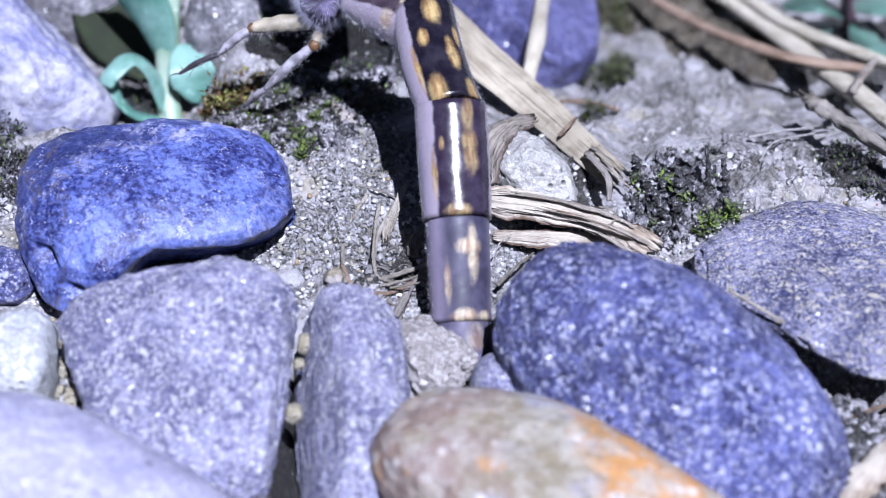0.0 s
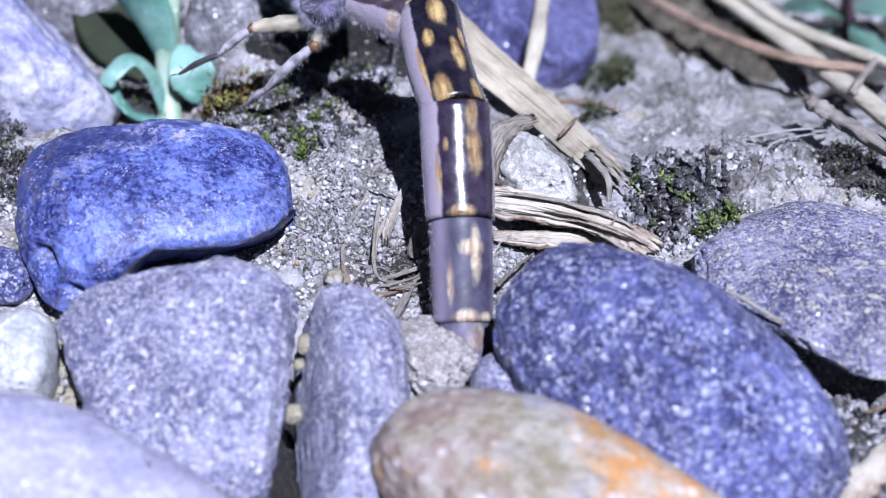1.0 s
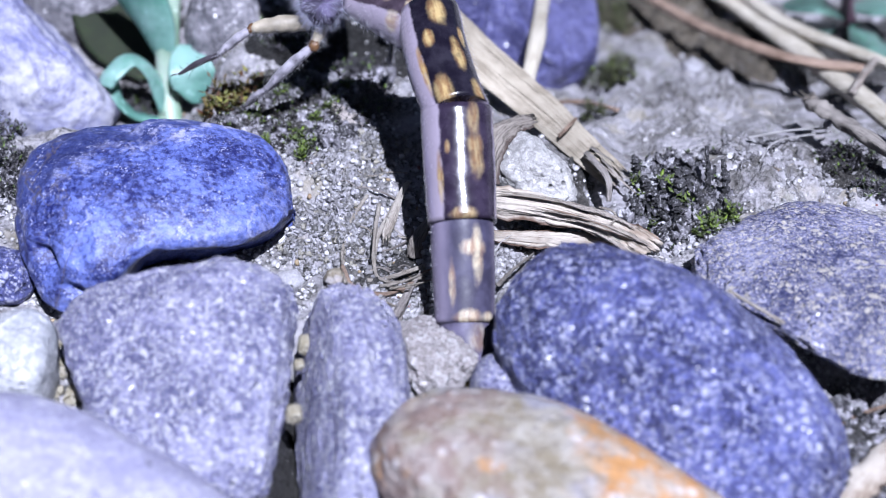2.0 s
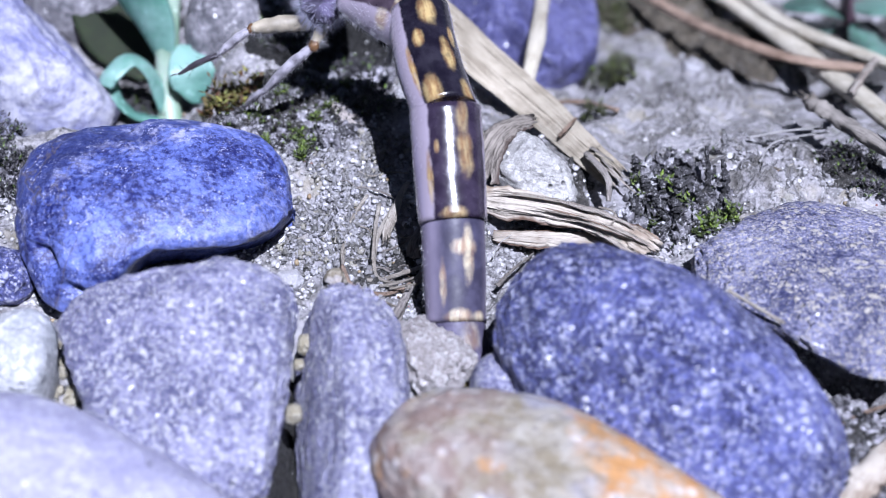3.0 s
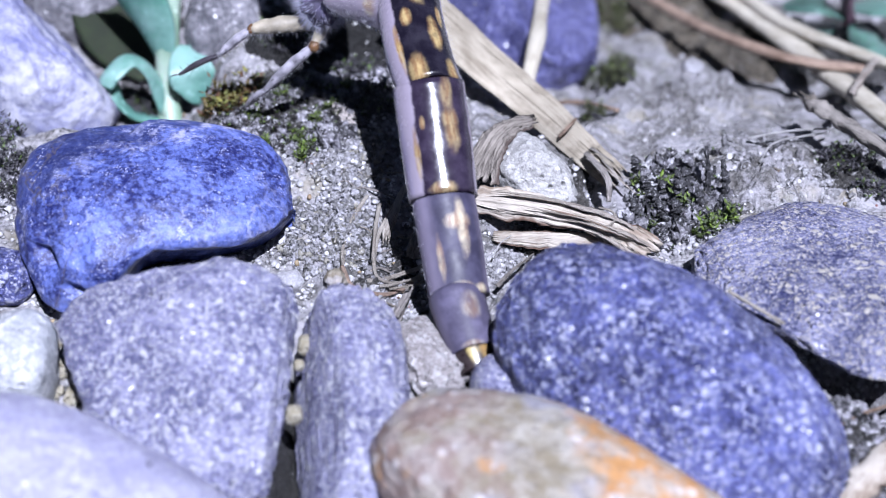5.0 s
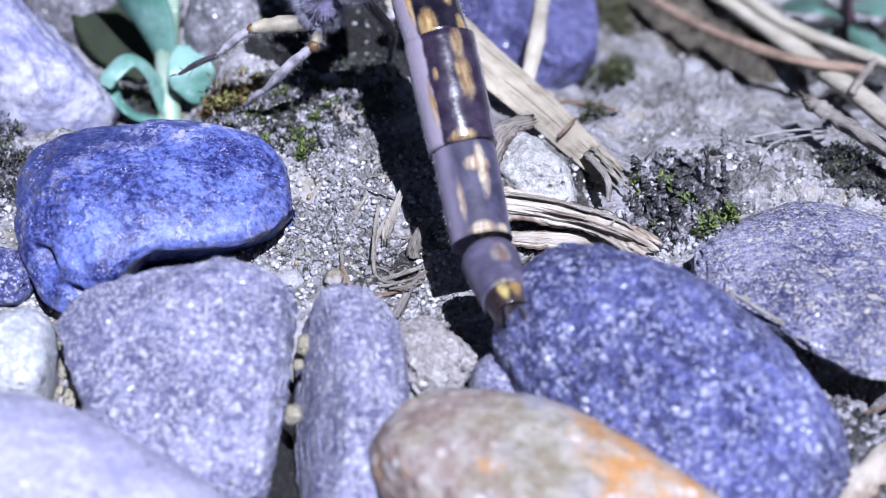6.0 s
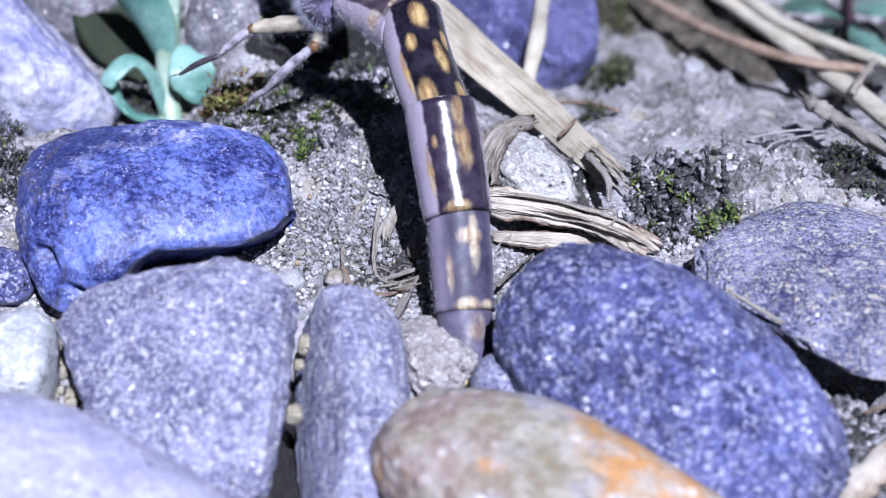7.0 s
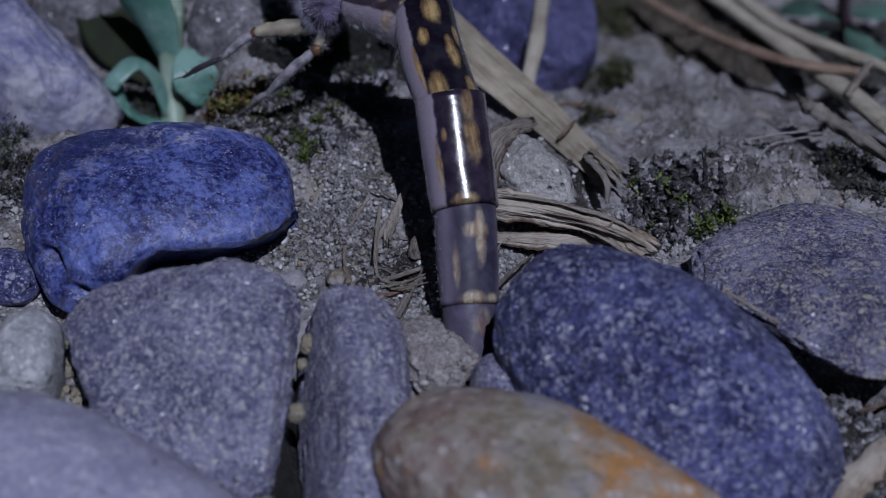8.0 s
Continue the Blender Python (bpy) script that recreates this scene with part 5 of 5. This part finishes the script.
# ---- loose pebbles and sand ----
def scatter_grains():
    rng = random.Random(5)
    dirs, tris = ball(1)
    verts, faces = [], []
    for i in range(44000):
        x, y = rng.uniform(-28, 28), rng.uniform(-20, 27)
        if noise.noise(Vector((x * 0.25, y * 0.25, 4.0))) < rng.uniform(-0.9, 0.15):
            continue
        if i % 2 and abs(x + 4) > 9:
            continue
        if (y > 9 or x > 9 and y > 2) and rng.random() < 0.94:
            continue
        if -8.9 < x < -6.3 and y < -8:
            continue
        size = 0.04 + 0.2 * rng.random() ** 3
        c = Vector(on_ground(x, y, size * rng.uniform(0.1, 0.7)))
        k = len(verts)
        stretch = Vector((rng.uniform(0.65, 1.3), rng.uniform(0.65, 1.3), rng.uniform(0.6, 1.0)))
        for d in dirs:
            j = rng.uniform(0.7, 1.15) * size
            verts.append(c + Vector((d.x * stretch.x, d.y * stretch.y, d.z * stretch.z)) * j)
        faces += [tuple(q + k for q in t) for t in tris]
    tagged(link_mesh("sand_grains", verts, faces, GRAINS), "loose white and grey sand grains on soil", "sand", kind="stuff")


scatter_grains()


def crumbs(name, label, spots, count, low, high, material, seed, jagged=1.3):
    """Rough clods over round patches of (x, y, radius) millimetres."""
    rng = random.Random(seed)
    dirs, tris = ball(2)
    verts, faces = [], []
    weights = [r * r for _, _, r in spots]
    for _ in range(count):
        cx, cy, rad = rng.choices(spots, weights)[0]
        a, q = rng.uniform(0, 6.283), rad * math.sqrt(rng.random())
        size = low + (high - low) * rng.random() ** 2
        c = Vector(on_ground(cx + math.cos(a) * q, cy + math.sin(a) * q, size * rng.uniform(0.0, 0.8)))
        off = Vector((rng.uniform(0, 50), rng.uniform(0, 50), 0))
        k = len(verts)
        for d in dirs:
            verts.append(c + d * size * (1 + jagged * noise.fractal(d * 1.9 + off, 0.6, 2.0, 3)))
        faces += [tuple(w + k for w in t) for t in tris]
    return tagged(link_mesh(name, verts, faces, material, (spots[0][0], spots[0][1], 0)), label, "soil", kind="stuff")


CLOD_SAND = moss_material("sandy_soil_clod", (0.17, 0.165, 0.155), (0.64, 0.63, 0.7), (0.5, 0.47, 0.38), 0.5)
CLOD = moss_material("dark_soil_clod", (0.02, 0.02, 0.022), (0.4, 0.385, 0.43), (0.8, 0.79, 0.84), 0.6)
CLOD_GREY = moss_material("grey_soil_clod", (0.02, 0.02, 0.022), (0.62, 0.6, 0.68), (0.86, 0.85, 0.9), 0.6)
CLOD_PALE = moss_material("pale_soil_clod", (0.2, 0.195, 0.2), (0.6, 0.59, 0.62), (0.86, 0.85, 0.87), 0.6)
crumbs("soil_clods", "dark crusty soil clods among moss", [spot((14.01, 5.52, 0.00), 2.8), spot((15.06, 2.74, 0.00), 2.2), spot((12.51, 3.84, 0.00), 1.8)], 560, 0.1, 0.4, CLOD, 1, 2.0)
crumbs("soil_clods", "small white crumbs on blackish moss", [spot((13.95, 4.96, 0.00), 2.8), spot((15.00, 2.19, 0.00), 2.0)], 260, 0.05, 0.26, PEBBLE_WHITE, 11, 0.8)
crumbs("soil_clods", "dark soil clods among moss", [spot((-9.33, 12.68, 0.00), 3.4), spot((-12.26, 13.95, 0.00), 2.2), spot((-7.33, 15.23, 0.00), 2.0), spot((-5.24, 17.20, 0.00), 2.2), spot((-8.40, 21.98, 0.00), 2.4), spot((-6.42, 10.83, 0.00), 2.0)], 1500, 0.08, 0.36, CLOD_GREY, 2)
crumbs("soil_clods", "blackish soil crumbs with gaps among moss", [spot((-8.92, 11.75, 0.00), 2.8), spot((-7.30, 14.59, 0.00), 2.2), spot((-10.85, 14.27, 0.00), 2.2), spot((-6.40, 10.22, 0.00), 1.4)], 620, 0.06, 0.24, CLOD, 13)
crumbs("soil_clods", "small pale crumbs among moss", [spot((-8.59, 12.06, 0.00), 3.4), spot((-7.33, 15.23, 0.00), 2.4), spot((-11.19, 13.95, 0.00), 2.4), spot((-5.31, 19.21, 0.00), 2.0)], 620, 0.05, 0.19, PEBBLE_WHITE, 12, 0.9)
crumbs("soil_clods", "grey crumbly soil with tan and dark crumbs", [spot((-5.5, 7.5, 0.0), 2.6), spot((-6.5, 3.0, 0.0), 2.4), spot((-4.5, 0.5, 0.0), 2.2), spot((-7.5, -0.5, 0.0), 1.8), spot((-3.6, 9.5, 0.0), 2.0)], 2200, 0.06, 0.22, CLOD_SAND, 23, 1.5)
crumbs("soil_clods", "small pale soil clods with sharp edges", [spot((19.58, 4.40, 0.00), 2.6), spot((22.76, 5.52, 0.00), 2.2), spot((18.75, 8.42, 0.00), 2.0)], 330, 0.08, 0.26, CLOD_PALE, 3)
crumbs("soil_clods", "pale soil clods around the burrow", [spot((-1.36, -5.99, 0.00), 1.6), spot((-2.66, -3.04, 0.00), 1.8), spot((3.72, -1.51, 0.00), 1.5), spot((-0.42, -10.19, 0.00), 1.4)], 900, 0.05, 0.22, CLOD_PALE, 4, 0.7)
crumbs("soil_clods", "cream and white grit between pale stones", [spot((-20.3, -10.2, 0.0), 0.7), spot((-19.9, -12.2, 0.0), 0.8), spot((-21.4, -7.9, 0.0), 1.0), spot((-19.3, -8.0, 0.0), 0.8)], 160, 0.1, 0.28, PEBBLE_CREAM, 31, 0.8)
crumbs("soil_clods", "dark soil clods beside the marbled stone", [spot((-26.14, 7.83, 0.00), 2.0), spot((-25.59, 3.84, 0.00), 1.4)], 240, 0.1, 0.34, CLOD_GREY, 5)
crumbs("soil_clods", "pale soil clods behind the dark stone", [spot((21.86, -14.98, 0.00), 2.6), spot((21.01, -19.04, 0.00), 2.4)], 700, 0.08, 0.3, CLOD_GREY, 6)
for p, half, material, text in (
        ((-8.64, -2.48, -0.33), (0.75, 0.7, 0.6), PEBBLE_WHITE, "small white pebble beside the grey stone"),
        ((-7.21, -10.67, 2.00), (0.42, 0.6, 0.5), PEBBLE_CREAM, "small cream pebble stuck between two stones"),
        ((-7.42, -12.46, 2.20), (0.3, 0.3, 0.3), PEBBLE_CREAM, "tiny cream pebble stuck between two stones"),
        ((-7.45, -16.21, 2.20), (0.45, 0.5, 0.5), PEBBLE_CREAM, "round cream pebble stuck between two stones"),
        ((-7.14, 17.07, 0.60), (0.42, 0.4, 0.36), PEBBLE_WHITE, "tiny round white pebble in moss"),
        ((-20.91, -8.15, 0.14), (0.3, 0.3, 0.3), PEBBLE_CREAM, "tiny cream pebble beside the pale stone"),
        ((-19.41, -11.94, -0.31), (0.45, 0.5, 0.5), PEBBLE_CREAM, "cream pebble between pale and grey stones"),
        ((13.62, 6.22, 0.24), (0.3, 0.3, 0.25), PEBBLE_WHITE, "tiny white pebble on dark moss"),
        ((15.54, -1.09, 0.16), (0.4, 0.7, 0.35), PEBBLE_WHITE, "long white pebble beside the flat stone"),
        ((-6.04, -3.45, 0.74), (0.55, 0.5, 0.45), STONE_OCHRE, "small reddish pebble on sand"),
        ((15.99, 17.50, 1.09), (0.7, 0.6, 0.6), PEBBLE_WHITE, "pale pebble on blurred soil"),
        ((21.74, -8.58, -2.17), (0.25, 0.25, 0.3), PEBBLE_WHITE, "tiny white pebble in the shade")):
    stone("pebble", text, p, half, material, category="pebble", lumps=0.3, rough=0.06, seed=round(p[0] * 3) % 40, level=3)
for p, h, w in (((15.68, 4.86, 0.90), 3.4, 0.42), ((16.58, 4.02, 0.90), 2.8, 0.6), ((13.99, 4.02, 0.90), 2.3, 0.9), ((11.47, 4.02, 0.90), 1.4, 0.6), ((14.62, 4.02, 0.90), 1.8, 0.45), ((12.66, 4.30, 0.90), 1.5, 0.6), ((13.3, 5.2, 0.9), 1.2, 0.8), ((12.2, 5.6, 0.9), 1.1, 0.7), ((11.7, 6.9, 0.9), 1.3, 0.7), ((13.7, 2.7, 0.9), 1.3, 0.8), ((16.5, 2.9, 0.9), 1.1, 0.7), ((15.1, 3.3, 0.9), 1.6, 0.7), ((14.6, 5.8, 0.9), 1.2, 0.9), ((12.9, 3.2, 0.9), 1.4, 0.6)):
    base = Vector(on_ground(p[0], p[1], 0.1))
    v, f, u = sweep([base, base + Vector((-0.1, 0, h * 0.5)), base + Vector((-0.35, 0.1, h))], lambda s, w=w: w * (0.55 + 0.35 * math.sin(s * 19) ** 2) * (1 - 0.5 * s ** 4), lambda s, w=w: w * (0.55 + 0.35 * math.sin(s * 17) ** 2) * (1 - 0.5 * s ** 4), 36, 12, rough=0.9, seed=h)
    tagged(link_mesh("moss_stalk", v, f, MOSS_STALK, base, uvs=u), "blackish knobbly moss stalk standing on soil", "moss", "moss stalks")
blade("dry_twig", "thin pale twig lying along the flat stone", [(15.13, -8.02, 3.5), (16.4, -9.62, 3.7), (17.66, -10.78, 3.6)], 0.2, 0.18, FIBRE, category="twig", rough=0.4, seed=36)
blade("dry_twig", "thin twig beside the dark stone", [(20.32, -14.67, 0.02), (21.74, -13.89, 0.17), (24.20, -11.35, -1.46)], 0.22, 0.2, STRAW_BROWN, category="twig", rough=0.3, seed=31)
blade("wood_fragment", "streaked brown wood scrap beside the dark stone", [(19.78, -20.56, -0.03), (21.11, -18.82, 0.57), (23.15, -16.87, 0.62)], 1.8, 0.6, PEEL, category="wood", rough=0.4, seed=32)


# ---- movement of the abdomen: joints in millimetres to the right and up, in a plane that faces the lens ----
TOP = [(0.0, -1.17, 12.95), (0.5, -0.48, 13.01), (1.0, -0.87, 12.89), (1.5, -0.87, 12.89), (3.0, -1.41, 12.98), (3.5, -2.01, 13.25), (4.0, -1.74, 12.89), (4.5, -2.07, 12.68),
       (5.8, -1.68, 16.97), (6.0, -1.56, 16.55), (6.25, -1.92, 15.35), (6.5, -2.16, 14.45), (7.0, -1.86, 12.77), (7.5, -1.32, 12.86), (8.0, -1.20, 13.16)]
UPPER = [(0.0, 0.39, 7.48), (0.5, 0.99, 7.63), (1.0, 0.63, 7.48), (1.5, 0.72, 7.48), (3.0, 0.12, 7.48), (3.5, -0.54, 7.81), (4.0, -0.24, 7.45), (4.5, -0.81, 7.18),
         (5.8, -0.21, 11.44), (6.0, -0.15, 10.96), (6.25, -0.36, 9.94), (6.5, -0.57, 9.01), (7.0, -0.12, 7.33), (7.5, 0.33, 7.48), (8.0, 0.39, 7.81)]
MIDDLE = [(0.0, 0.75, 1.68), (0.5, 1.14, 1.89), (1.0, 0.93, 1.65), (1.5, 1.05, 1.53), (3.0, 0.54, 1.56), (3.5, -0.03, 2.10), (4.0, 0.18, 1.74), (4.5, -0.18, 1.41),
          (5.8, 0.90, 5.77), (6.0, 1.08, 5.47), (6.25, 0.72, 4.48), (6.5, 0.33, 3.57), (7.0, 0.78, 1.89), (7.5, 1.08, 2.01), (8.0, 1.14, 2.37)]
LOWER = [(0.0, 0.96, -3.75), (0.5, 1.26, -3.63), (1.0, 1.05, -3.78), (1.5, 1.20, -3.78), (3.0, 0.69, -3.75), (3.5, 0.36, -3.12), (4.0, 0.51, -3.51), (4.5, 0.39, -3.63),
         (5.8, 2.04, 0.39), (6.0, 2.07, 0.48), (6.25, 1.56, -0.57), (6.5, 0.99, -1.50), (7.0, 1.14, -3.18), (7.5, 1.32, -3.00), (8.0, 1.41, -2.79)]
END = [(0.0, 1.50, -6.94), (0.5, 1.62, -6.88), (1.0, 1.50, -6.94), (1.5, 1.50, -6.94), (3.0, 1.38, -6.88), (3.5, 1.23, -6.34), (4.0, 1.32, -6.64), (4.5, 1.32, -6.70),
       (5.8, 3.06, -2.55), (6.0, 3.39, -2.58), (6.25, 2.52, -3.66), (6.5, 1.68, -4.69), (7.0, 1.26, -6.43), (7.5, 1.38, -6.28), (8.0, 1.53, -6.04)]
THORAX_END = Vector((-6.23, 11.09, 10.13))
PLANE = -AIM_FORWARD * 110 + AIM_FORWARD * 102


def in_plane(right, rise, deeper=0.0):
    far = 1 + deeper / 102
    return PLANE + (AIM_RIGHT * right + AIM_UP * rise) * far + AIM_FORWARD * deeper


def between(low, high, length, turn=0.36, over=0.18):
    """The pose of a segment of that length between two joints, its back turned towards the lens and a little aside."""
    axis = (high - low).normalized()
    away = (AIM_FORWARD - axis * AIM_FORWARD.dot(axis)).normalized()
    side = away.cross(axis)
    m = Matrix((side, away, axis)).transposed() @ Matrix.Rotation(turn, 3, "Z")
    start = low - axis * over
    return Matrix.Translation(start * MM) @ m.to_4x4()


LIFT = {5.8: 1.0, 6.0: 1.0, 6.25: 0.8, 6.5: 0.5, 7.0: 0.1}  # share of the tail end's move to the camera, fitted so the tip shows


def motions():
    rows = {ob: [] for ob in (waist, segment_a, segment_b, segment_c, segment_d, segment_e)}
    for top, upper, middle, lower, end in zip(TOP, UPPER, MIDDLE, LOWER, END):
        t = top[0]
        raised = LIFT.get(t, 0.0)
        j = [in_plane(*top[1:], 6.8), in_plane(*upper[1:], 3.0), in_plane(*middle[1:], 2.0 - 0.5 * raised), in_plane(*lower[1:], 1.4 - 2.0 * raised), in_plane(*end[1:], 0.8 - 5.2 * raised)]
        rows[segment_a].append((t, between(j[1], j[0], SEG_A, 0.36, 0.42)))
        rows[segment_b].append((t, between(j[2], j[1], SEG_B)))
        rows[segment_c].append((t, between(j[3], j[2], SEG_C)))
        rows[segment_d].append((t, between(j[4], j[3], SEG_D)))
        tip = j[4] + (j[4] - j[3]).normalized() * 1.15
        rows[segment_e].append((t, between(tip, j[4] + (j[3] - j[4]).normalized() * 0.3, SEG_E)))
        near = j[0] - AIM_RIGHT * 0.1 - AIM_UP * 1.0
        rows[waist].append((t, between(near, THORAX_END, WAIST_LONG, 0.9)))
    for ob, path in rows.items():
        walk(ob, path)


motions()
